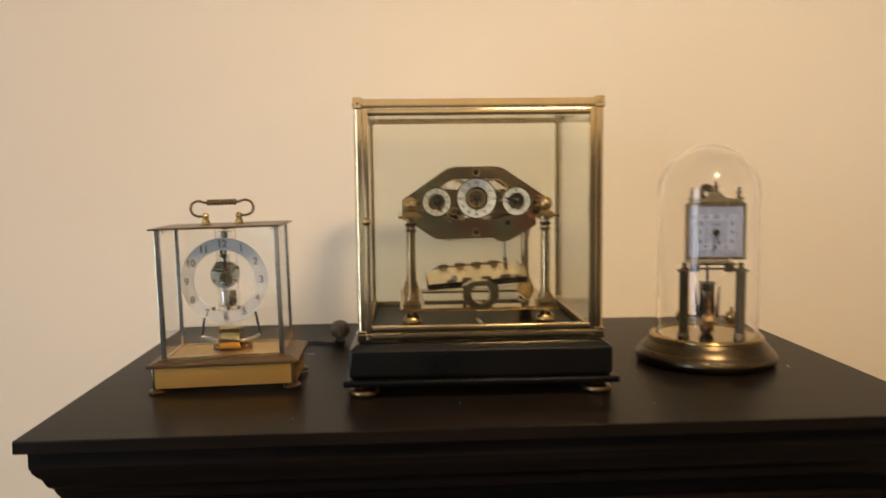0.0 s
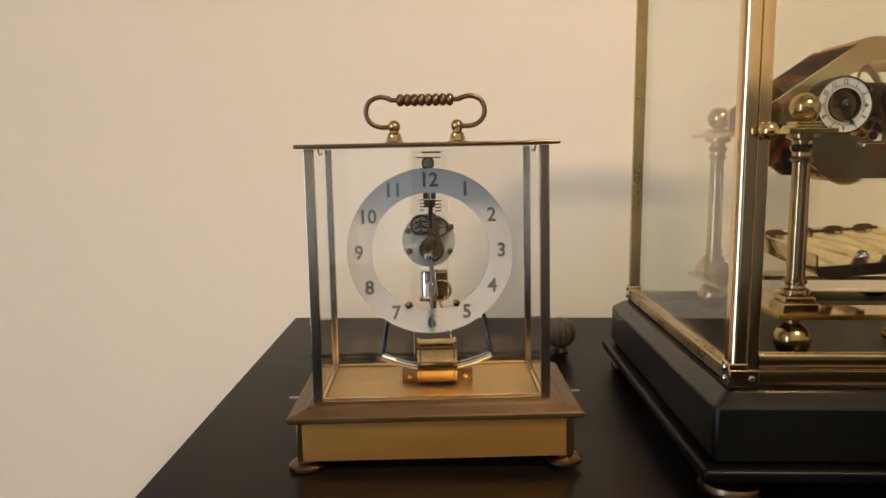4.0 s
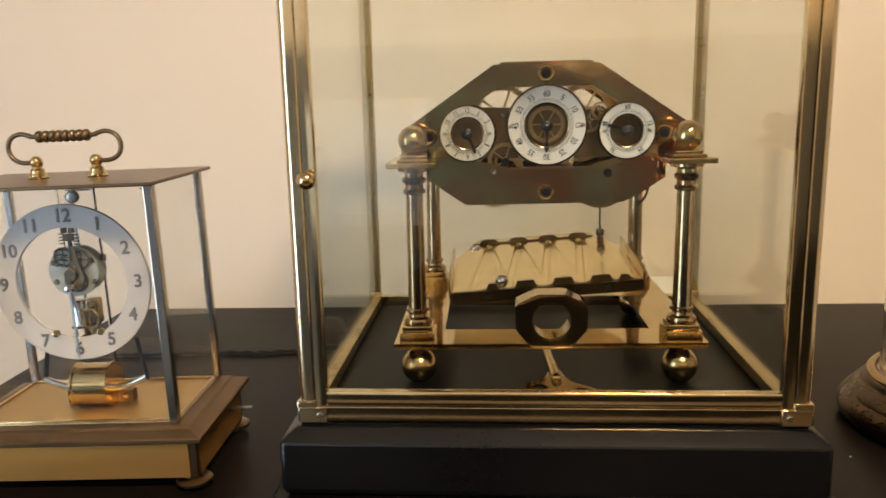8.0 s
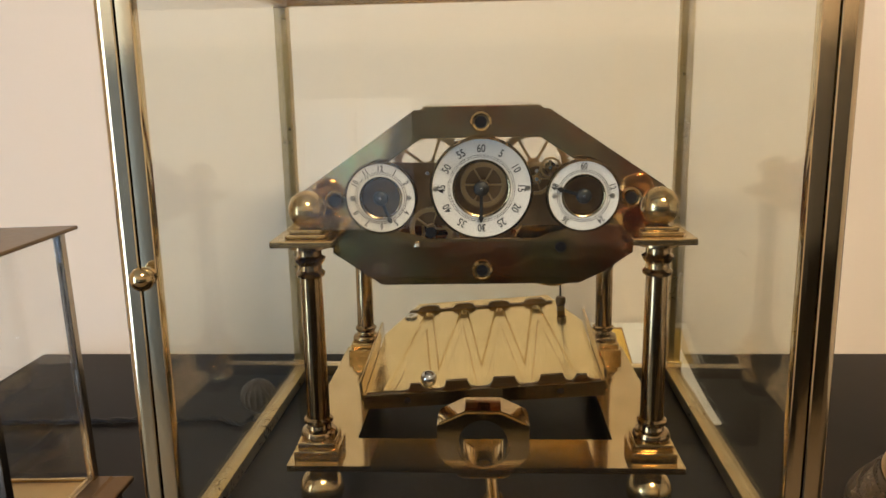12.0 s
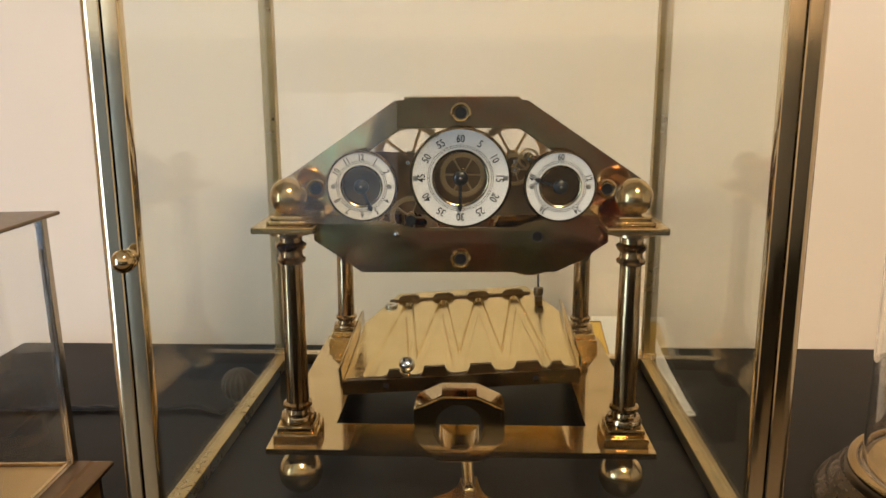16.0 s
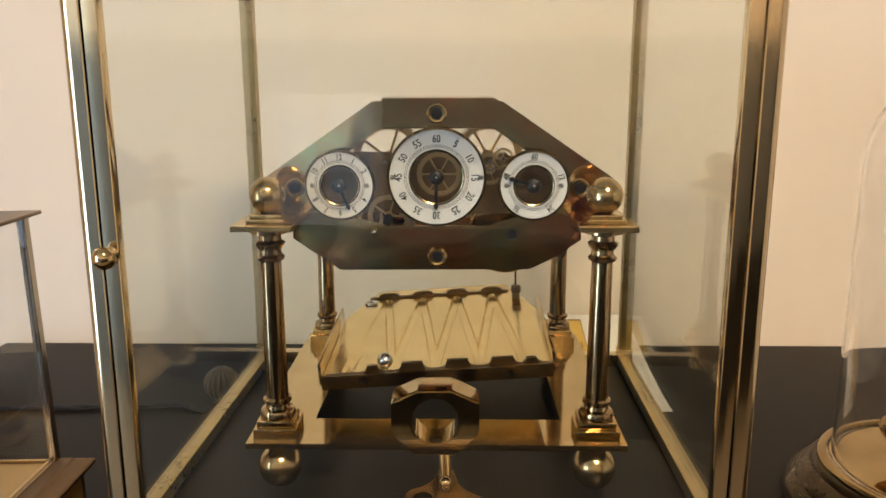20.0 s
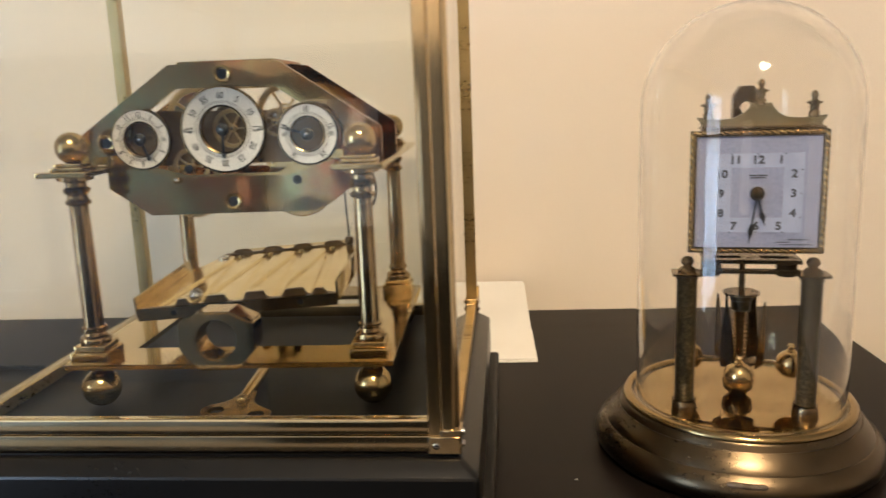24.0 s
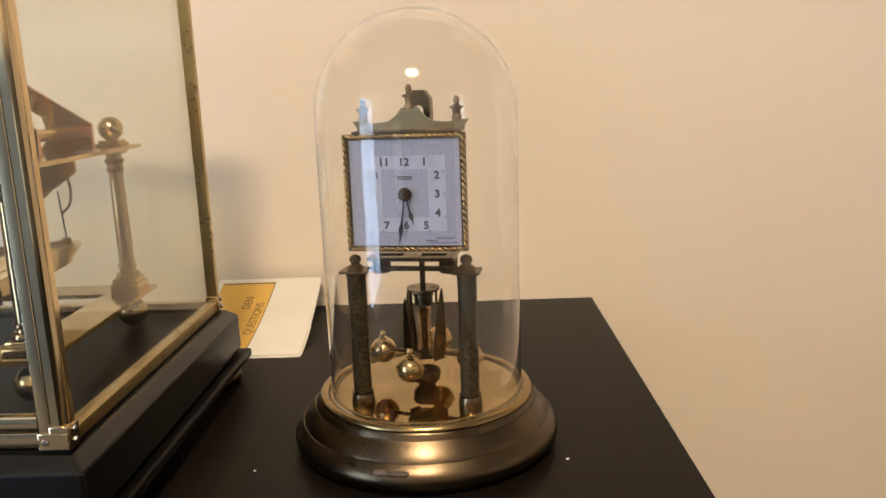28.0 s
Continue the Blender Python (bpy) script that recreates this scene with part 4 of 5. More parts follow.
steel_ball = solid("steel_ball", ball((0, 0, 0), 0.0046, 32), STEEL, "bright steel ball resting in the tray groove", "ball")
steel_ball.location = (bx, TY0 + 0.0105, TZ + (bx - MX) * math.tan(radians(-TILT_DEG)) + 0.0040)
# linkage wires
part("link_rod", rod((MX + 0.0510, 1.1150, 1.0880), (MX + 0.0522, 1.1180, 1.0420), 0.0007, 8), DARKSTEEL, clock)
part("link_block", box((MX + 0.0496, 1.1155, 1.0375), (MX + 0.0548, 1.1205, 1.0455), 0.0006), BRONZE, clock)
part("link_block", lathe([(0.0, -0.003), (0.0030, -0.0026), (0.0036, 0.0), (0.0030, 0.0026), (0.0, 0.003)], (MX + 0.0521, 1.1168, 1.0490), "z", 16), BRONZE, clock)
part("release_wire", sweep(curve([(MX + 0.0740, 1.0740, 1.1120), (MX + 0.0785, 1.0750, 1.1060), (MX + 0.0812, 1.0750, 1.0940), (MX + 0.0790, 1.0750, 1.0830), (MX + 0.0730, 1.0750, 1.0770)]), 0.0010, 8), OLDBRASS, clock)
# octagonal front boss with a round hole
OZ = 1.0190
oct_ = [(MX + x, OZ + z) for x, z in ((-0.0088, 0.0187), (0.0088, 0.0187), (0.0226, 0.0122), (0.0226, -0.0045), (0.0112, -0.0170), (-0.0112, -0.0170), (-0.0226, -0.0045), (-0.0226, 0.0122))]
bm = slab(oct_, [circle(MX, OZ + 0.0018, 0.0120, 40)], 0.9590, 0.9780)
bmesh.ops.bevel(bm, geom=[e for e in bm.edges if e.calc_face_angle(0) > 0.6], offset=0.0011, segments=2, affect="EDGES")
part("octagonal_boss", bm, BOSSBRASS, clock, "faceted brass boss with a round hole", smooth=20)

# winding key lying on the plinth
key = thing("winding_key", (0.1175, 0.985, PZ), "flat brass winding key lying on the plinth", "key")
kx, ky = 0.1160, 0.9800
wing = [(0.1205, 0.997), (0.1125, 0.997), (0.1090, 0.985), (0.1035, 0.978), (0.0970, 0.974), (0.0945, 0.968), (0.0970, 0.960), (0.1035, 0.954), (0.1100, 0.9535), (0.1175, 0.956), (0.1240, 0.952), (0.1305, 0.9475), (0.1375, 0.950), (0.1400, 0.957), (0.1385, 0.9645), (0.1320, 0.970), (0.1255, 0.9765), (0.1222, 0.985), (0.1205, 0.997)]
bow = [(p.x, p.y) for p in curve([(x, y, 0) for x, y in wing], 4)][:-1]
bm = slab(bow, [circle(0.1042, 0.9668, 0.0050, 22), circle(0.1306, 0.9600, 0.0050, 22)], PZ + 0.0012, PZ + 0.0036, plane="xy")
part("bow", bm, COLBRASS, key, "two-lobed key handle with two holes", smooth=20)
part("shank", rod((kx, ky + 0.003, PZ + 0.0040), (0.1140, 1.0340, PZ + 0.0040), 0.0037, 16), BRASS, key)
part("rivet", ball((kx, ky, PZ + 0.0046), 0.0036, 18), BRASS, key)

# ---------------------------------------------------------------- square battery clock with a carrying handle
KX, KY = -0.2125, 1.007
kun = thing("carriage_clock", (KX, KY, T), "square glass clock with gilt base, white ring dial and handle", "clock", group="mantel clocks")
base = part("base", box((KX - 0.0880, 0.9565, 0.9112), (KX + 0.0870, 1.0585, 0.9372), 0.0012), BRONZE, kun, "brushed gilt metal base")
part("front_panel", box((KX - 0.0840, 0.9555, 0.9118), (KX + 0.0820, 0.9563, 0.9368), 0.0003), GILT, base, "bright brushed gilt panel")
for x in (KX - 0.0850, KX + 0.0840):
    part("side_panel", box((x - 0.0034 if x < KX else x + 0.0026, 0.962, 0.9118), (x - 0.0026 if x < KX else x + 0.0034, 1.053, 0.9368), 0.0002), GILT, base)
bm = bmesh.new()
prev = None
for inset, z in ((0.0015, 0.9374), (0.0, 0.9386), (0.0, 0.9408), (0.0010, 0.9417), (0.0100, 0.9440), (0.0116, 0.9453), (0.0200, 0.9455)):
    ring = [bm.verts.new(c) for c in ((KX - 0.0925 + inset, 0.9505 + inset, z), (KX + 0.0925 - inset, 0.9505 + inset, z), (KX + 0.0925 - inset, 1.0650 - inset * 0.6, z), (KX - 0.0925 + inset, 1.0650 - inset * 0.6, z))]
    if prev:
        for k in range(4):
            bm.faces.new((prev[k], prev[(k + 1) % 4], ring[(k + 1) % 4], ring[k]))
    else:
        bm.faces.new(ring)
    prev = ring
bm.faces.new(prev)
part("base_flange", bm, FLANGE, base, "sloping brown-gold flange", smooth=20)
part("floor_plate", box((KX - 0.0710, 0.9725, 0.9453), (KX + 0.0672, 1.0490, 0.9461), 0.0002), FLOORGILT, base, "brushed golden floor plate")
kfoot = part("foot", lathe([(0.0, T), (0.0104, T), (0.0118, T + 0.0012), (0.0118, T + 0.0030), (0.0100, T + 0.0044), (0.0060, T + 0.0050), (0.0060, 0.9114), (0.0, 0.9114)], (KX - 0.0825, 0.9630, 0)), BRONZE, kun, "turned metal bun foot")
for dx, dy in ((0.1640, 0), (0, 0.0890), (0.1640, 0.0890)):
    dup(kfoot, (dx, dy, 0))
for x in (KX - 0.0775, KX + 0.0675):
    for y in (0.9655, 1.0515):
        part("post", box((x, y, 0.9456), (x + 0.0060, y + 0.0060, 1.1065), 0.0006), KPOST, kun, "square dark nickel corner post")
part("top_plate", box((KX - 0.0815, 0.9535, 1.1070), (KX + 0.0785, 1.0645, 1.1094), 0.0009, 3), BRONZE, kun, "flat bronzed metal top plate")
for y in (0.9680, 1.0535):
    part("pane", box((KX - 0.0713, y, 0.9463), (KX + 0.0673, y + 0.0018, 1.1064)), CLEAR, kun, "clear glass pane", smooth=0)
for x in (KX - 0.0755, KX + 0.0700):
    part("pane", box((x, 0.9717, 0.9463), (x + 0.0018, 1.0513, 1.1064)), CLEAR, kun, "clear glass pane", smooth=0)
for y0, y1 in ((0.9700, 0.9722), (1.0497, 1.0519)):
    part("sill_strip", box((KX - 0.0710, y0, 0.9462), (KX + 0.0670, y1, 0.9479), 0.0003), BRASS, kun)
for x in (KX - 0.0735, KX + 0.0675):
    part("sill_strip", box((x, 0.9722, 0.9462), (x + 0.0022, 1.0497, 0.9479), 0.0003), BRASS, kun)
# carrying handle
handle = part("handle", sweep(curve([(KX - 0.0235, 1.010, 1.1208), (KX - 0.0330, 1.010, 1.1206), (KX - 0.0395, 1.010, 1.1240), (KX - 0.0420, 1.010, 1.1305), (KX - 0.0395, 1.010, 1.1372), (KX - 0.0330, 1.010, 1.1402), (KX - 0.0265, 1.010, 1.1392), (KX - 0.0215, 1.010, 1.1380), (KX + 0.0165, 1.010, 1.1380),
                                     (KX + 0.0215, 1.010, 1.1392), (KX + 0.0280, 1.010, 1.1402), (KX + 0.0345, 1.010, 1.1372), (KX + 0.0370, 1.010, 1.1305), (KX + 0.0345, 1.010, 1.1240), (KX + 0.0280, 1.010, 1.1206), (KX + 0.0185, 1.010, 1.1208)], 6), 0.0016, 12), BRONZE, kun, "bent bronze carrying handle")
grip = []
for k in range(73):
    u = k / 72
    grip.append((0.0027 + 0.0015 * abs(math.sin(8 * math.pi * u)) ** 0.7, -0.0188 + 0.0376 * u))
part("grip", lathe([(0.0, -0.0190)] + grip + [(0.0, 0.0190)], (KX - 0.0025, 1.010, 1.1380), "x", 20), BRONZE, handle, "ribbed handle grip")
for x in (KX - 0.0235, KX + 0.0185):
    part("handle_foot", ball((x, 1.010, 1.1208), 0.0043, 20, lathe([(0.0, 1.1094), (0.0066, 1.1094), (0.0068, 1.1104), (0.0056, 1.1112), (0.0052, 1.1130), (0.0044, 1.1150), (0.0046, 1.1158), (0.0034, 1.1166), (0.0030, 1.1180)], (x, 1.010, 0), seg=20)), BRASS, handle, "brass ball mount")
# ring dial with numerals
DCX, DCY, DCZ = KX - 0.0012, 0.9930, 1.0385
dial = part("dial", lathe([(0.0388, 0.0), (0.0545, 0.0), (0.0548, 0.0015), (0.0545, 0.0030), (0.0388, 0.0030), (0.0388, 0.0)], (DCX, DCY, DCZ), "y", 96), FROST, kun, "frosted white dial ring with dark numerals")
for k in range(1, 13):
    a = radians(30 * k)
    part("numeral", glyph(str(k), 0.0128, (DCX + 0.0468 * math.sin(a), DCY - 0.0003, DCZ + 0.0468 * math.cos(a)), 0, 0.0005, 0.95, 0.0003), GREYINK, dial, smooth=0)
for x, z, k in ((-0.0150, -0.0352, 1.25), (0.0165, -0.0345, 1.25)):
    part("stud", lathe([(0.0, -0.0022 * k), (0.0016 * k, -0.0020 * k), (0.0021 * k, -0.0008 * k), (0.0021 * k, 0.0)], (DCX + x, DCY, DCZ + z), "y", 16), BRASS, dial)
part("support", box((DCX - 0.0130, 1.0130, 0.9462), (DCX + 0.0130, 1.0170, 1.1040), 0.0006), ACRYLIC, kun, "clear acrylic support strip")
# movement
MCZ = DCZ + 0.0068
mv = part("movement", slab(circle(DCX - 0.0010, MCZ, 0.0176, 56), [circle(DCX - 0.0145, MCZ + 0.0064, 0.0015, 12), circle(DCX + 0.0125, MCZ + 0.0074, 0.0017, 12), circle(DCX - 0.0138, MCZ - 0.0072, 0.0014, 12), circle(DCX + 0.0130, MCZ - 0.0076, 0.0016, 12), circle(DCX + 0.0055, MCZ + 0.0130, 0.0030, 16)], 1.0000, 1.0022), DISCGREY, kun, "round grey movement plate", smooth=25)
part("rear_disc", lathe([(0.0, 0.0), (0.0165, 0.0), (0.0165, 0.0015), (0.0, 0.0015)], (DCX, 1.0105, MCZ), "y", 40), DISCGREY, mv)
for cx, cz, r, n in ((DCX - 0.0060, MCZ + 0.0105, 0.0072, 26), (DCX + 0.0060, MCZ + 0.0085, 0.0066, 26), (DCX + 0.0010, MCZ - 0.0060, 0.0085, 32)):
    part("wheel", gear(cx, cz, r, n, 0.9978, 0.9988, 4), MARBLED, mv, smooth=25)
part("cock", slab([(DCX - 0.0032, MCZ - 0.0080), (DCX + 0.0058, MCZ - 0.0110), (DCX + 0.0085, MCZ - 0.0040), (DCX + 0.0058, MCZ + 0.0060), (DCX + 0.0035, MCZ + 0.0185), (DCX + 0.0006, MCZ + 0.0185), (DCX - 0.0012, MCZ + 0.0050), (DCX - 0.0044, MCZ)], [circle(DCX + 0.0020, MCZ + 0.0045, 0.0013, 12)], 0.9955, 0.9968), BRONZE, mv, "brown metal cock", smooth=20)
part("centre_boss", lathe([(0.0, -0.0020), (0.0038, -0.0020), (0.0046, -0.0014), (0.0046, 0.0), (0.0, 0.0)], (DCX - 0.0004, 0.9953, MCZ - 0.0016), "y", 24), MARBLED, mv)
for k in range(4):
    z = MCZ + 0.0050 + 0.0034 * k
    part("contact_spring", sweep([(DCX - 0.0100, 0.9945, z), (DCX - 0.0060, 0.9940, z + 0.0016), (DCX - 0.0010, 0.9945, z + 0.0004 * k)], 0.0006, 6), DARKSTEEL, mv)
bm = box((DCX - 0.0040, 0.9950, DCZ + 0.0345), (DCX - 0.0008, 0.9985, DCZ + 0.0398), 0.0004)
box((DCX + 0.0012, 0.9950, DCZ + 0.0345), (DCX + 0.0044, 0.9985, DCZ + 0.0398), 0.0004, bm=bm)
box((DCX - 0.0036, 0.9955, DCZ + 0.0290), (DCX + 0.0040, 0.9980, DCZ + 0.0340), 0.0005, bm=bm)
for k in range(4):
    box((DCX + 0.0039, 0.9958, DCZ + 0.0262 + 0.0022 * k), (DCX + 0.0078, 0.9972, DCZ + 0.0270 + 0.0022 * k), bm=bm)
    box((DCX - 0.0062, 0.9958, DCZ + 0.0270 + 0.0022 * k), (DCX - 0.0035, 0.9972, DCZ + 0.0277 + 0.0022 * k), bm=bm)
part("contact_comb", bm, MARBLED, mv, "dark toothed contact block")
part("stem", rod((DCX + 0.0008, 0.9968, DCZ + 0.0150), (DCX + 0.0008, 0.9968, DCZ + 0.0300), 0.0015, 10), DARKSTEEL, mv)
part("setting_knob", lathe([(0.0, 0.0), (0.0012, 0.0), (0.0012, 0.0020), (0.0026, 0.0024), (0.0026, 0.0054), (0.0, 0.0056)], (DCX + 0.0105, 1.0125, MCZ + 0.0068), "x", 14), BRONZE, mv)
for dx, dz in ((-0.0145, 0.0064), (0.0125, 0.0074), (-0.0138, -0.0072), (0.0130, -0.0076)):
    part("screw", lathe([(0.0, -0.0012), (0.0017, -0.0010), (0.0021, 0.0)], (DCX + dx, 0.9999, MCZ + dz), "y", 12), BRONZE, mv)
part("hub", lathe([(0.0, -0.0065), (0.0020, -0.0060), (0.0033, -0.0038), (0.0034, 0.0), (0.0, 0.0)], (DCX - 0.0010, 0.9950, DCZ - 0.0030), "y", 24), STEEL, mv)
part("minute_hand", slab([(DCX - 0.0010, DCZ - 0.002), (DCX + 0.0006, DCZ - 0.002), (DCX + 0.0011, DCZ - 0.022), (DCX + 0.0009, DCZ - 0.0540), (DCX - 0.0001, DCZ - 0.0540), (DCX - 0.0007, DCZ - 0.022)], [], 0.9895, 0.9900), GREYSTEEL, mv, "thin steel hand")
part("hour_hand", slab([(DCX - 0.0012, DCZ - 0.002), (DCX + 0.0008, DCZ - 0.003), (DCX + 0.0048, DCZ - 0.0270), (DCX + 0.0040, DCZ - 0.0300), (DCX + 0.0030, DCZ - 0.0265)], [], 0.9908, 0.9913), GREYSTEEL, mv, "thin steel hand")
# pendulum: cup, arms, curved magnet bar through a coil
pen = part("pendulum", lathe([(0.0, 1.0040), (0.0052, 1.0040), (0.0054, 1.0058), (0.0048, 1.0066), (0.0045, 1.0235), (0.0038, 1.0243), (0.0, 1.0243)], (DCX - 0.0028, 1.0045, 0), seg=32), STEEL, kun, "polished pendulum weight")
bm = box((DCX + 0.0022, 1.0020, 1.0062), (DCX + 0.0112, 1.0110, 1.0245), 0.0016, 3)
box((DCX - 0.0080, 1.0000, 1.0040), (DCX + 0.0085, 1.0105, 1.0060), 0.0007, bm=bm)
part("brass_cup", bm, COLBRASS, pen, "olive brass block on a thin foot")
part("pendulum_ring", sweep([(DCX + 0.0066 + 0.0062 * math.cos(a * math.pi / 12), 0.9990, 1.0116 + 0.0066 * math.sin(a * math.pi / 12)) for a in range(25)], 0.0010, 8), BRASS, pen)
part("stem", lathe([(0.0, 0.9985), (0.0022, 0.9985), (0.0026, 1.0039), (0.0, 1.0039)], (DCX + 0.0010, 1.0045, 0), seg=16), BRONZE, pen)
part("hook", sweep(curve([(DCX + 0.0050, 1.0000, 1.0039), (DCX + 0.0066, 0.9995, 1.0010), (DCX + 0.0074, 0.9992, 0.9970)]), 0.0009, 8), BRASS, pen)
part("pendulum_rod", rod((DCX, 1.0090, 1.0240), (DCX, 1.0090, 1.0960), 0.0009, 8), GREYSTEEL, pen)
arc = []
for k in range(25):
    u = -1 + 2 * k / 24
    arc.append((KX + 0.0015 + 0.0375 * u, 1.0035, 0.9574 + 0.0088 * u * u))
part("magnet_bar", sweep(arc, 0.0026, 14), STEEL, pen, "curved bright steel bar")
for s in (-1, 1):
    part("pendulum_arm", sweep([(KX + 0.0015 + s * 0.0372, 1.0040, 0.9646), (KX + 0.0015 + s * 0.0335, 1.0050, 0.9870), (KX + 0.0015 + s * 0.0320, 1.0060, 0.9950)], 0.0016, 8), DARKSTEEL, pen)
coil = part("coil", lathe([(0.0, -0.0132), (0.0158, -0.0132), (0.0158, -0.0116), (0.0146, -0.0108), (0.0150, 0.0), (0.0146, 0.0108), (0.0158, 0.0116), (0.0158, 0.0132), (0.0, 0.0132)], (KX + 0.0017, 1.0035, 0.9621), "x", 40), BRASS, kun, "brass-cased magnet coil")
part("coil_foot", box((KX - 0.0225, 1.0060, 0.9462), (KX + 0.0260, 1.0130, 0.9555), 0.0008), BRONZE, coil)
for s in (-1, 1):
    part("screw", lathe([(0.0, -0.0016), (0.0018, -0.0012), (0.0023, 0.0)], (KX + 0.0017 + s * 0.0190, 1.0060, 0.9512), "y", 14), BRASS, coil)
sus = part("suspension", lathe([(0.0, -0.006), (0.0030, -0.0055), (0.0036, -0.0030), (0.0036, 0.0), (0.0, 0.0)], (DCX, 1.0128, 1.0960), "y", 20), GREYSTEEL, kun)
part("suspension_ring", lathe([(0.0012, -0.003), (0.0042, -0.003), (0.0044, 0.0), (0.0012, 0.0), (0.0012, -0.003)], (DCX - 0.0004, 1.0110, 1.0962), "y", 20), BRONZE, sus)
for k in range(2):
    part("fin", box((DCX - 0.0085 + 0.004 * k, 1.0175, 1.0995 + 0.0032 * k), (DCX + 0.0085, 1.0225, 1.1003 + 0.0032 * k), 0.0003), BRONZE, sus)
for x in (KX - 0.0880, KX + 0.0870):
    d = -1 if x < KX else 1
    part("latch_tab", box((min(x, x + d * 0.0170), 1.0260, 0.9300), (max(x, x + d * 0.0170), 1.0300, 0.9312), 0.0004), GREYSTEEL, base, "thin grey latch tab")
for s, x in ((1, KX - 0.0695), (-1, KX + 0.0660)):
    part("clip", sweep([(x, 0.9730, 1.1064), (x + s * 0.0010, 0.9730, 1.1030), (x + s * 0.0030, 0.9730, 1.1040)], 0.0006, 6), BLACK, kun)

kun.matrix_world = pose(KX + 0.0024, KY - 0.001, T + 0.0017, 0, -1.15, 0.9)

# ---------------------------------------------------------------- cord with its ribbed bulb
cord = thing("power_cord", (-0.1, 1.2, T), "black twisted cord lying on the dresser top", "cord")
line = curve([(-0.335, 1.226, T + 0.0026), (-0.290, 1.231, T + 0.0026), (-0.240, 1.232, T + 0.0026), (-0.195, 1.236, T + 0.0026), (-0.160, 1.235, T + 0.0026), (-0.128, 1.240, T + 0.0026), (-0.113, 1.233, T + 0.0026), (-0.100, 1.228, T + 0.003), (-0.093, 1.238, T + 0.006)], 12)
bm = bmesh.new()
for ph in (0, math.pi):
    sweep([(p.x, p.y + 0.0013 * math.cos(i * 0.55 + ph), max(T + 0.0014, p.z + 0.0012 * math.sin(i * 0.55 + ph))) for i, p in enumerate(line)], 0.0013, 8, bm)
part("flex", bm, RUBBER, cord)
bm = bmesh.new()
n, seg = 18, 72
rings = []
for j in range(1, n):
    th = math.pi * j / n
    rings.append([bm.verts.new(((0.0152 + 0.0008 * math.cos(18 * 2 * math.pi * k / seg)) * math.sin(th) * math.cos(2 * math.pi * k / seg), (0.0152 + 0.0008 * math.cos(18 * 2 * math.pi * k / seg)) * math.sin(th) * math.sin(2 * math.pi * k / seg), -0.0152 * math.cos(th))) for k in range(seg)])
for p, q in zip(rings, rings[1:]):
    for k in range(seg):
        bm.faces.new((p[k], p[(k + 1) % seg], q[(k + 1) % seg], q[k]))
bm.faces.new(rings[0])
bm.faces.new(rings[-1])
bmesh.ops.translate(bm, verts=bm.verts, vec=(-0.0890, 1.245, T + 0.0215))
part("bulb", bm, RIBBED, cord, "ribbed brown bulb on the cord", smooth=60)
part("bulb_foot", lathe([(0.0, T), (0.0085, T), (0.0090, T + 0.003), (0.0060, T + 0.007), (0.0052, T + 0.012), (0.0, T + 0.012)], (-0.0890, 1.245, 0), seg=24), RUBBER, cord)

# ---------------------------------------------------------------- torsion pendulum clock under its dome
SX, SY = 0.4420, 1.061
ann = thing("anniversary_clock", (SX, SY, T), "antique brass pendulum clock with silvered dial under a glass dome", "clock", group="mantel clocks", rz=-9.0)
sb = part("base", lathe([(0.0, 0.0), (0.0850, 0.0), (0.0915, 0.0014), (0.0948, 0.0048), (0.0958, 0.0092), (0.0954, 0.0122), (0.0938, 0.0154), (0.0914, 0.0184), (0.0892, 0.0206), (0.0884, 0.0206), (0.0880, 0.0214), (0.0866, 0.0236), (0.0845, 0.0264), (0.0820, 0.0292), (0.0800, 0.0314), (0.0794, 0.0312), (0.0788, 0.0322),
                         (0.0780, 0.0346), (0.0766, 0.0366), (0.0752, 0.0374), (0.0740, 0.0372), (0.0734, 0.0378), (0.0722, 0.0384), (0.0708, 0.0380), (0.0660, 0.0376), (0.0, 0.0376)], (-0.0015, 0.0, 0.0), seg=120), BASEBRASS, ann, "moulded antique brass base", smooth=32)
part("top_disc", lathe([(0.0, 0.0377), (0.0655, 0.0377), (0.0660, 0.0381), (0.0652, 0.0386), (0.0, 0.0386)], seg=72), DISCBRASS, sb, "mirror-bright brass disc")
part("rim_ring", lathe([(0.0700, 0.0378), (0.0702, 0.0392), (0.0712, 0.0402), (0.0732, 0.0405), (0.0754, 0.0397), (0.0768, 0.0382), (0.0774, 0.0364), (0.0768, 0.0352)], (-0.0008, 0.0, 0.0), seg=120), RINGBRASS, sb, "rounded golden rim", smooth=60)
slot = []
for k in range(13):
    u = -1 + 2 * k / 12
    a = radians(-93.0 + 7.2 * u)
    slot.append((0.0934 * math.cos(a) - 0.0015, 0.0934 * math.sin(a), 0.0162))
part("slot", sweep(slot, [0.0006] + [0.0019] * 11 + [0.0006], 8), RIBBED, sb, "dark red-brown slot")
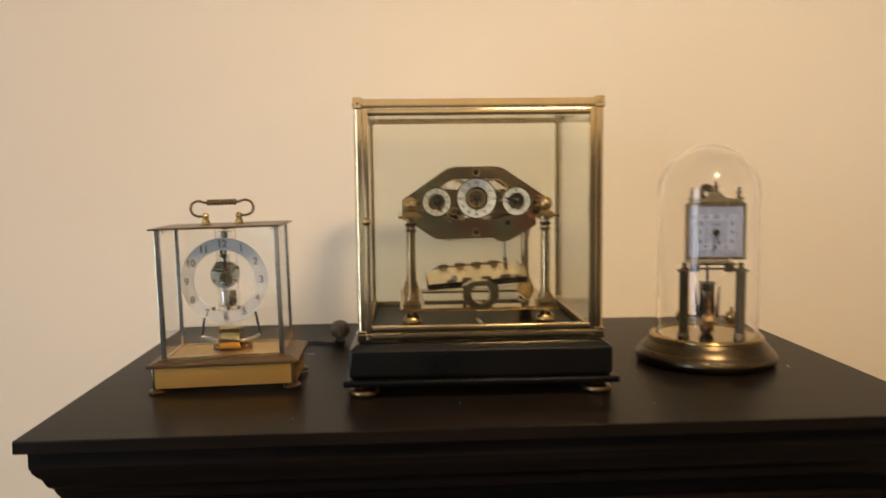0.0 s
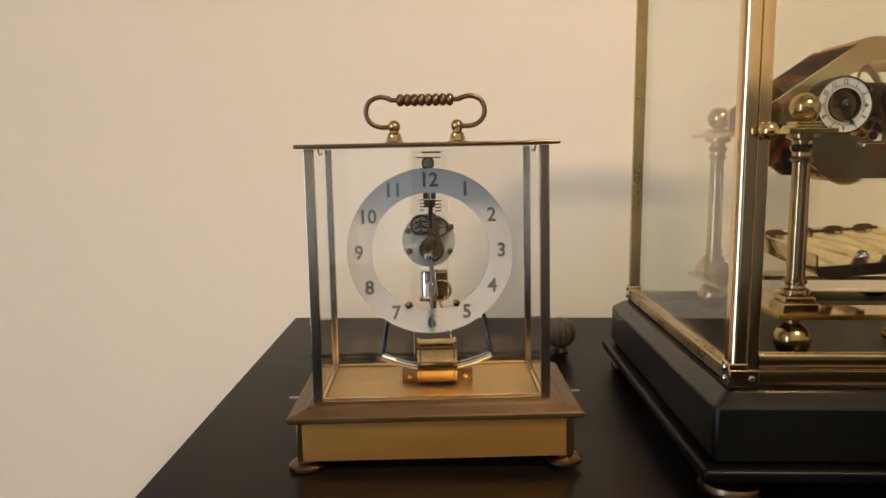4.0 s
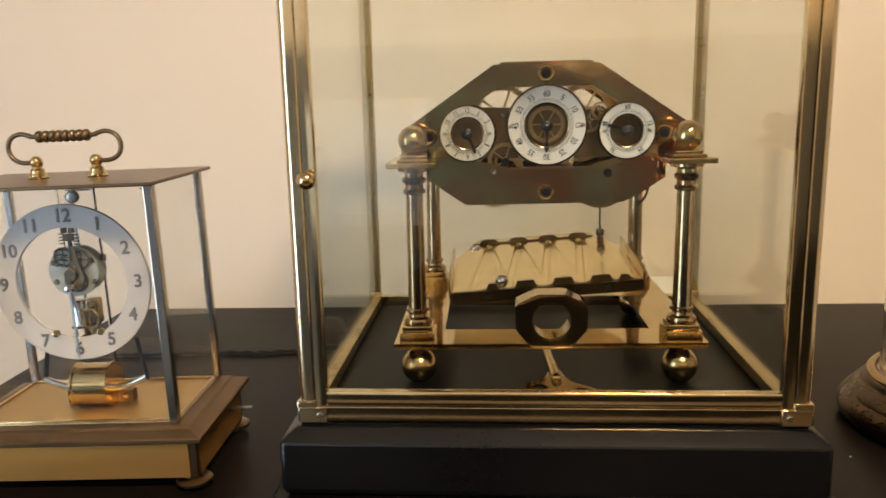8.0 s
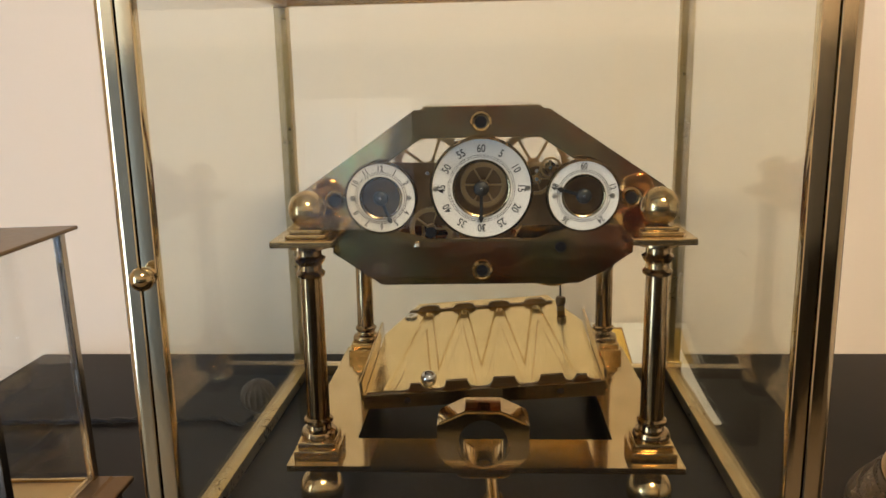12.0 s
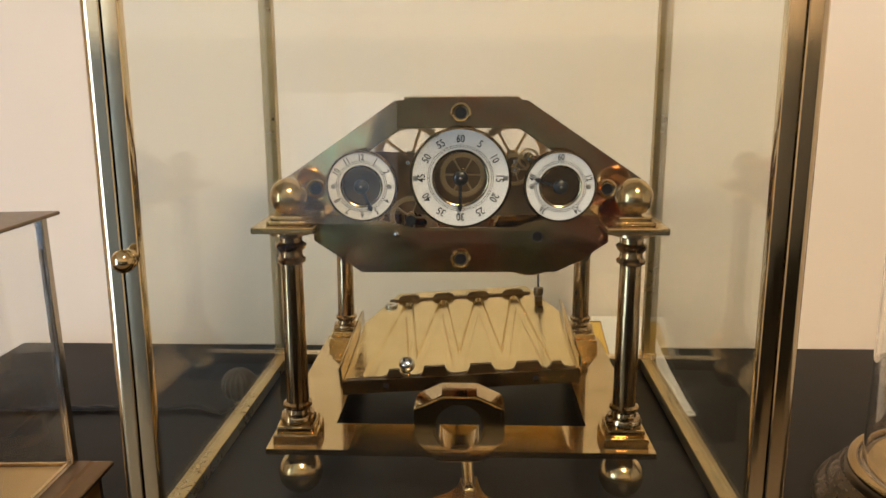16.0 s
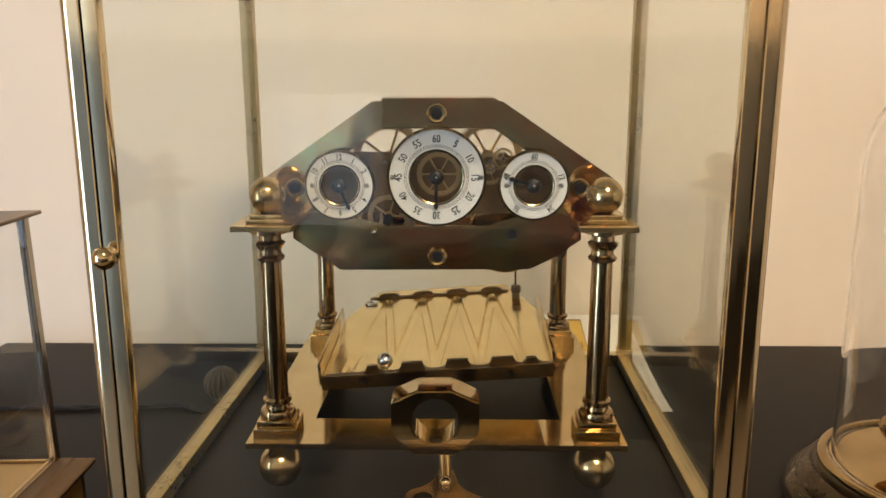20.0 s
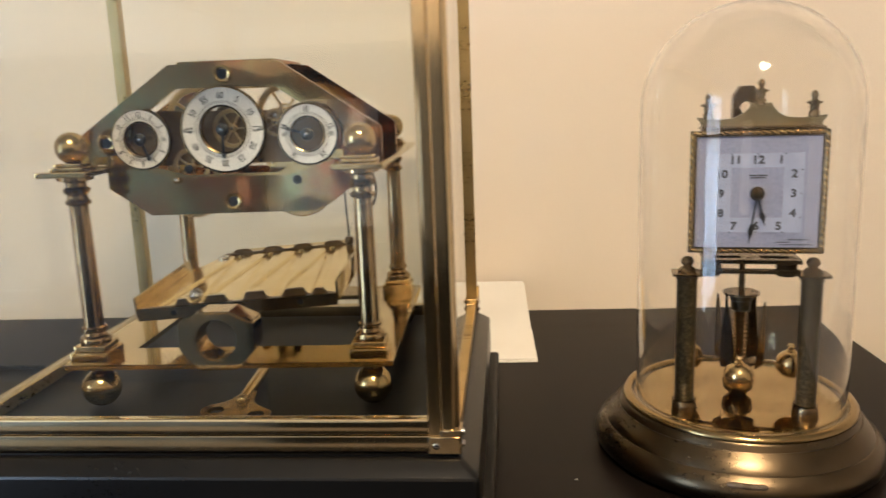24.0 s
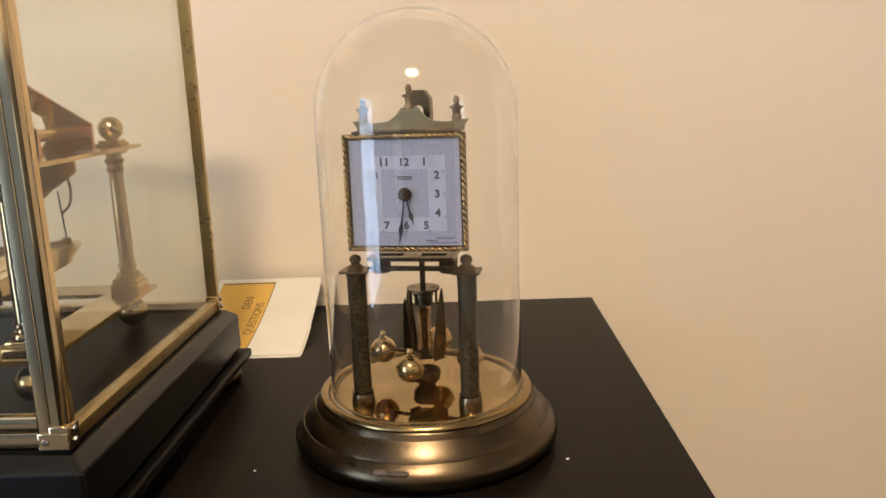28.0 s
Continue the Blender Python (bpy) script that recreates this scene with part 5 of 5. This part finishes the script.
# dome: a shell of blown glass
DR, DT = 0.0690, 0.0014
zc = 0.3040 - 0.0690
prof = [(DR, 0.0380), (DR, 0.10), (DR, 0.17)] + [(DR * math.cos(radians(a)), zc + DR * math.sin(radians(a))) for a in range(0, 90, 6)] + [(0.0, zc + DR)]
inner = [(DR - DT, 0.0380), (DR - DT, 0.10), (DR - DT, 0.17)] + [((DR - DT) * math.cos(radians(a)), zc + (DR - DT) * math.sin(radians(a))) for a in range(0, 90, 6)] + [(0.0, zc + DR - DT)]
bm = lathe(prof + inner[::-1] + prof[:1], seg=96)
part("dome", bm, DOMEGLASS, ann, "clear blown glass dome", smooth=60)
# columns
for s in (-1, 1):
    x, y = s * 0.0375 - 0.0010, -0.0340
    c = part("column", lathe([(0.0, 0.0465), (0.0062, 0.0465), (0.0064, 0.1280), (0.0070, 0.1290), (0.0070, 0.1315), (0.0, 0.1315)], (x, y, 0), seg=28), MARBLED, ann, "dark mottled bronze column")
    part("column_base", lathe([(0.0, 0.0387), (0.0080, 0.0387), (0.0082, 0.0400), (0.0076, 0.0440), (0.0070, 0.0455), (0.0076, 0.0465), (0.0, 0.0465)], (x, y, 0), seg=28), OLDBRASS, c)
    part("abacus", box((x - 0.0095, y - 0.0080, 0.1316), (x + 0.0095, y + 0.0080, 0.1334), 0.0004), OLDBRASS, c)
    part("finial", lathe([(0.0, 0.1334), (0.0056, 0.1334), (0.0058, 0.1346), (0.0044, 0.1362), (0.0024, 0.1372), (0.0036, 0.1384), (0.0042, 0.1402), (0.0034, 0.1422), (0.0016, 0.1434), (0.0, 0.1437)], (x, y, 0), seg=22), OLDBRASS, c)
part("platform", slab([(-0.0290, -0.0400), (0.0290, -0.0400), (0.0290, 0.0080), (-0.0290, 0.0080)], [[(-0.0230, -0.0340), (-0.0060, -0.0340), (-0.0060, -0.0260), (-0.0230, -0.0260)], [(0.0060, -0.0340), (0.0230, -0.0340), (0.0230, -0.0260), (0.0060, -0.0260)]], 0.1400, 0.1425, plane="xy"), OLDBRASS, ann, "brass platform under the movement")
part("cross_bar", box((-0.0285, -0.0400, 0.1335), (0.0285, -0.0350, 0.1362), 0.0004), OLDBRASS, ann)
for s in (-1, 1):
    part("barrel_foot", lathe([(0.0, 0.1295), (0.0058, 0.1295), (0.0064, 0.1310), (0.0064, 0.1398), (0.0, 0.1398)], (s * 0.0230, -0.0250, 0), seg=22), OLDBRASS, ann)
# movement box, frame and dial (faces -y)
FYL = -0.0445
HW, ZB, ZT = 0.0392, 0.1480, 0.2235
part("movement_box", box((-0.0330, FYL + 0.0050, ZB + 0.004), (0.0330, -0.0080, ZT - 0.004), 0.001), OLDBRASS, ann, "brass movement behind the dial")
dialp = part("dial", box((-HW + 0.0030, FYL + 0.0010, ZB + 0.0030), (HW - 0.0030, FYL + 0.0030, ZT - 0.0030), 0.0002), SILVERED, ann, "square silvered dial with black numerals")
band_o = [(-0.0262, 0.1610), (0.0262, 0.1610), (0.0262, 0.2095), (-0.0262, 0.2095)]
band_i = [(-0.0150, 0.1700), (0.0150, 0.1700), (0.0150, 0.2010), (-0.0150, 0.2010)]
part("numeral_band", slab(band_o, [band_i], FYL + 0.0005, FYL + 0.0010), SILVERLIGHT, dialp, "paler square numeral band", smooth=0)
spots = {12: (0.0, 0.2055), 1: (0.0130, 0.2055), 2: (0.0208, 0.1970), 3: (0.0208, 0.1850), 4: (0.0208, 0.1728), 5: (0.0130, 0.1648), 6: (0.0, 0.1648), 7: (-0.0130, 0.1648), 8: (-0.0208, 0.1728), 9: (-0.0208, 0.1850), 10: (-0.0208, 0.1970), 11: (-0.0130, 0.2055)}
for k, (x, z) in spots.items():
    part("numeral", glyph(str(k), 0.0068, (x, FYL + 0.0004, z), 0, 0.0003, 1.05, 0.00026), INK, dialp, smooth=0)
    q = max(abs(x) / 0.0250, abs(z - 0.1852) / 0.0240)
    part("hour_mark", box((x / q - 0.0004, FYL + 0.0002, 0.1852 + (z - 0.1852) / q - 0.0004), (x / q + 0.0004, FYL + 0.0005, 0.1852 + (z - 0.1852) / q + 0.0004)), INK, dialp, smooth=0)
bm = box((-0.0050, FYL + 0.0006, 0.1958), (0.0056, FYL + 0.0009, 0.1966))
box((-0.0042, FYL + 0.0006, 0.1944), (0.0048, FYL + 0.0009, 0.1951), bm=bm)
part("maker_mark", bm, INK, dialp, smooth=0)
bm = box((0.0120, FYL + 0.0006, 0.1546), (0.0200, FYL + 0.0009, 0.1552))
box((0.0185, FYL + 0.0006, 0.1562), (0.0310, FYL + 0.0009, 0.1567), bm=bm)
box((0.0140, FYL + 0.0006, 0.1532), (0.0330, FYL + 0.0009, 0.1536), bm=bm)
part("dial_lettering", bm, INK, dialp, smooth=0)


def pointer(name, angle, length, width, y):
    a = radians(angle)
    c, s = math.cos(a), math.sin(a)
    q = [(r * s + t * c, 0.1852 + r * c - t * s) for r, t in ((0.003, -width * 0.5), (length * 0.55, -width * 0.5), (length * 0.72, -width * 1.6), (length * 0.85, -width * 0.5), (length, -0.0001), (length, 0.0001), (length * 0.85, width * 0.5), (length * 0.72, width * 1.6), (length * 0.55, width * 0.5), (0.003, width * 0.5))]
    return part(name, slab(q, [], y, y + 0.0004), BLACK, dialp, "blackened steel hand")


pointer("minute_hand", 188, 0.0320, 0.0010, FYL - 0.0022)
pointer("hour_hand", 166, 0.0205, 0.0010, FYL - 0.0012)
part("hand_boss", lathe([(0.0, -0.0050), (0.0026, -0.0046), (0.0040, -0.0030), (0.0044, -0.0008), (0.0, -0.0008)], (0, FYL, 0.1852), "y", 24), OLDBRASS, dialp)
frame_ = part("dial_frame", slab([(-HW, ZB), (HW, ZB), (HW, ZT), (-HW, ZT)], [[(-HW + 0.0036, ZB + 0.0036), (HW - 0.0036, ZB + 0.0036), (HW - 0.0036, ZT - 0.0036), (-HW + 0.0036, ZT - 0.0036)]], FYL, FYL + 0.0060), OLDBRASS, ann, "rope-edged brass dial frame", smooth=20)
bm = bmesh.new()
N = 17
HZ, MZ = (ZT - ZB) / 2, (ZT + ZB) / 2
for side in range(4):
    for k in range(N):
        u = -1 + 2 * (k + 0.5) / N
        x, z, turn = ((u * (HW - 0.002), ZT - 0.0014, 24), (u * (HW - 0.002), ZB + 0.0014, 24), (-HW + 0.0012, MZ + u * (HZ - 0.002), 66), (HW - 0.0012, MZ + u * (HZ - 0.002), 66))[side]
        b = ball((0, 0, 0), 1.0, 12)
        bmesh.ops.transform(b, matrix=Matrix.Translation((x, FYL - (0.0002 if side < 2 else 0.0006), z)) @ Matrix.Rotation(radians(turn), 4, "Y") @ Matrix.Diagonal((0.0032, 0.0013, 0.0010, 1)), verts=b.verts)
        merge(bm, b)
for s_ in (-1, 1):
    part("side_roll", rod((s_ * (HW - 0.0014), FYL + 0.0010, ZB + 0.002), (s_ * (HW - 0.0014), FYL + 0.0010, ZT - 0.002), 0.0018, 14), OLDBRASS, frame_)
for s_ in (-1, 1):
    for z in (ZB + 0.0018, ZT - 0.0018):
        part("corner", ball((s_ * (HW - 0.0014), FYL + 0.0010, z), 0.0020, 16), OLDBRASS, frame_)
part("rope_border", bm, BRASS, frame_, "twisted rope moulding in bright brass")
# pediment and finials
ped = [(-0.0345, ZT + 0.0002), (0.0345, ZT + 0.0002), (0.0352, ZT + 0.0040), (0.0378, ZT + 0.0078), (0.0330, ZT + 0.0074), (0.0240, ZT + 0.0062), (0.0150, ZT + 0.0070), (0.0098, ZT + 0.0096), (0.0070, ZT + 0.0132), (0.0056, ZT + 0.0158), (-0.0056, ZT + 0.0158), (-0.0070, ZT + 0.0132), (-0.0098, ZT + 0.0102),
       (-0.0150, ZT + 0.0070), (-0.0240, ZT + 0.0062), (-0.0330, ZT + 0.0074), (-0.0378, ZT + 0.0078), (-0.0352, ZT + 0.0040)]
ped = [(x + 0.0026, z) for x, z in ped]
pd = part("pediment", slab(ped, [], FYL + 0.0120, FYL + 0.0155), SOFTBRASS, ann, "scrolled brass pediment", smooth=20)
part("pediment_shelf", box((-0.0330, FYL - 0.0006, ZT + 0.0001), (0.0370, FYL + 0.0200, ZT + 0.0020), 0.0004), OLDBRASS, pd)
spire = [(0.0, 0.0), (0.0030, 0.0), (0.0031, 0.0030), (0.0022, 0.0042), (0.0028, 0.0058), (0.0024, 0.0072), (0.0046, 0.0082), (0.0047, 0.0089), (0.0022, 0.0097), (0.0015, 0.0108), (0.0021, 0.0124), (0.0019, 0.0140), (0.0010, 0.0154), (0.0, 0.0160)]
for x, z in ((-0.0305, ZT + 0.0066), (0.0305, ZT + 0.0066), (0.0, ZT + 0.0145)):
    part("spire", lathe(spire, (x + 0.0022, FYL + 0.0138, z), seg=20), OLDBRASS, pd, "small turned spire")
part("suspension_guard", slab([(-0.0085, ZT - 0.010), (0.0085, ZT - 0.010), (0.0085, ZT + 0.0200), (0.0040, ZT + 0.0262), (-0.0040, ZT + 0.0262), (-0.0085, ZT + 0.0200)], [circle(0.0, ZT + 0.0120, 0.0040, 20)], 0.0080, 0.0200), OLDBRASS, ann, "dark brass suspension guard", smooth=20)
# torsion pendulum
part("suspension_rod", rod((0, 0, 0.0600), (0, 0, 0.1400), 0.0021, 14), OLDBRASS, ann)
hub = part("gallery", slab(circle(0, 0, 0.0118, 40), [circle(0.0075, 0.0, 0.0014, 12), circle(-0.0075, 0.0, 0.0014, 12)], 0.1105, 0.1121, plane="xy"), OLDBRASS, ann, "pierced brass gallery disc")
part("hub_drum", lathe([(0.0, 0.0990), (0.0056, 0.0990), (0.0066, 0.1000), (0.0066, 0.1062), (0.0074, 0.1066), (0.0074, 0.1104), (0.0, 0.1104)], seg=32), MARBLED, hub)
blade = [(0.0050, 0.0620), (0.0052, 0.0740), (0.0040, 0.0860), (0.0027, 0.0965), (0.0015, 0.1040), (0.0003, 0.1085)]
blade = blade + [(-x, z) for x, z in blade[::-1]]
for k in range(4):
    part("leaf", slab(blade, [], -0.0118, -0.0110), OLDBRASS, hub, "upright pointed bronze leaf").matrix_local = pose(0, 0, 0, 3.2, 0, 52 + 90 * k)
for s_ in (-1, 1):
    part("prong", rod((s_ * 0.0092, 0, 0.0990), (s_ * 0.0092, 0, 0.1106), 0.0010, 10), OLDBRASS, hub)
screw_prof = [(0.0, 0.0580)]
for k in range(14):
    z = 0.0590 + 0.0030 * k
    screw_prof += [(0.0038, z), (0.0052, z + 0.0010), (0.0038, z + 0.0022)]
part("screw_shaft", lathe(screw_prof + [(0.0, 0.1015)], seg=24), COLBRASS, ann, "ringed brass shaft")
cup = part("cup", lathe([(0.0, 0.0390), (0.0060, 0.0392), (0.0096, 0.0430), (0.0104, 0.0485), (0.0100, 0.0505), (0.0092, 0.0498), (0.0080, 0.0470), (0.0, 0.0460)], seg=32), OLDBRASS, ann)
pend = part("pendulum", lathe([(0.0, 0.0615), (0.0122, 0.0620), (0.0130, 0.0635), (0.0105, 0.0655), (0.0060, 0.0665), (0.0, 0.0665)], seg=40), OLDBRASS, ann, "turning pendulum with four balls")
for k in range(4):
    a = radians(-8 + 90 * k)
    x, y = 0.0330 * math.cos(a), 0.0330 * math.sin(a)
    part("arm", rod((0.012 * math.cos(a), 0.012 * math.sin(a), 0.0635), (x, y, 0.0635), 0.0014, 10), OLDBRASS, pend)
    bm = ball((x, y, 0.0630), 0.0096, 28)
    lathe([(0.0094, 0.0623), (0.0100, 0.0625), (0.0100, 0.0635), (0.0094, 0.0637)], (x, y, 0), seg=28, bm=bm)
    lathe([(0.0030, 0.0716), (0.0030, 0.0727), (0.0016, 0.0737), (0.0024, 0.0753), (0.0018, 0.0771), (0.0, 0.0777)], (x, y, 0), seg=16, bm=bm)
    part("pendulum_ball", bm, BALLBRASS, pend, "brass ball with a small cap")

# ---------------------------------------------------------------- booklet leaning on the wall, crumbs
book = thing("booklet", (0.245, 1.33, T), "white booklet with a yellow cover panel, leaning on the wall", "booklet")


def leaf(x0, x1, f0, f1, lift, thick, mat, name, label=""):
    """A sheet that curves up from the dresser top to the wall; f runs from its near edge to its top."""
    bm = bmesh.new()
    n = 14
    rows = []
    for k in range(n + 1):
        f = f0 + (f1 - f0) * k / n
        y = 1.236 + 0.174 * f
        z = T + lift + 0.034 * f ** 1.6
        x = x1 + (0.0045 * (1 - f) if x1 > 0.3 else 0.0)
        rows.append([bm.verts.new((x0, y, z)), bm.verts.new((x, y, z))])
    for p, q in zip(rows, rows[1:]):
        bm.faces.new((p[0], p[1], q[1], q[0]))
    r = bmesh.ops.extrude_face_region(bm, geom=bm.faces[:])
    bmesh.ops.translate(bm, verts=[g for g in r["geom"] if isinstance(g, bmesh.types.BMVert)], vec=(0, 0, thick))
    return part(name, bm, mat, book, label, smooth=50)


leaf(0.188, 0.3080, 0.0, 0.985, 0.0002, 0.0010, PAPER, "back_page")
leaf(0.240, 0.3088, 0.03, 0.42, 0.0001, 0.0003, PAPER, "loose_page")
leaf(0.188, 0.3065, 0.02, 1.0, 0.0016, 0.0010, PAPER, "cover", "white paper cover")
leaf(0.1945, 0.2560, 0.05, 0.95, 0.00265, 0.00015, YELLOW, "cover_panel", "yellow printed panel")
leaf(0.1945, 0.2560, 0.935, 0.950, 0.00282, 0.0001, BROWNPRINT, "panel_border")
leaf(0.2550, 0.2560, 0.05, 0.935, 0.00282, 0.0001, BROWNPRINT, "panel_border")
bm = glyph("QUESTIONS", 0.0132, (0, 0, 0), 0, 0.0002, 1.0, 0.0001)
for v in bm.verts:
    f = 0.50 + v.co.x / 0.176
    v.co = Vector((0.2480 - v.co.z, 1.236 + 0.174 * f, T + 0.0029 - v.co.y * 0.5 + 0.034 * f ** 1.6))
part("cover_lettering", bm, BROWNPRINT, book, smooth=0)
bm = glyph("DEN", 0.0132, (0, 0, 0), 0, 0.0002, 1.0, 0.0001)
for v in bm.verts:
    f = 0.70 + v.co.x / 0.176
    v.co = Vector((0.2335 - v.co.z, 1.236 + 0.174 * f, T + 0.0029 - v.co.y * 0.5 + 0.034 * f ** 1.6))
part("cover_lettering", bm, BROWNPRINT, book, smooth=0)
for (x, y), s in zip(((0.5375, 1.0135), (0.3246, 1.0096), (0.0770, 0.880), (-0.1100, 0.835), (0.300, 0.860)), (1.0, 0.7, 0.7, 0.5, 0.5)):
    bm = box((-0.0011 * s, -0.0008 * s, 0), (0.0011 * s, 0.0008 * s, 0.0009 * s), 0.0003 * s)
    solid("paper_crumb", bm, PAPER, "tiny white crumb on the dresser top", "crumb", group="crumbs").matrix_world = pose(x, y, T, 0, 0, x * 700)
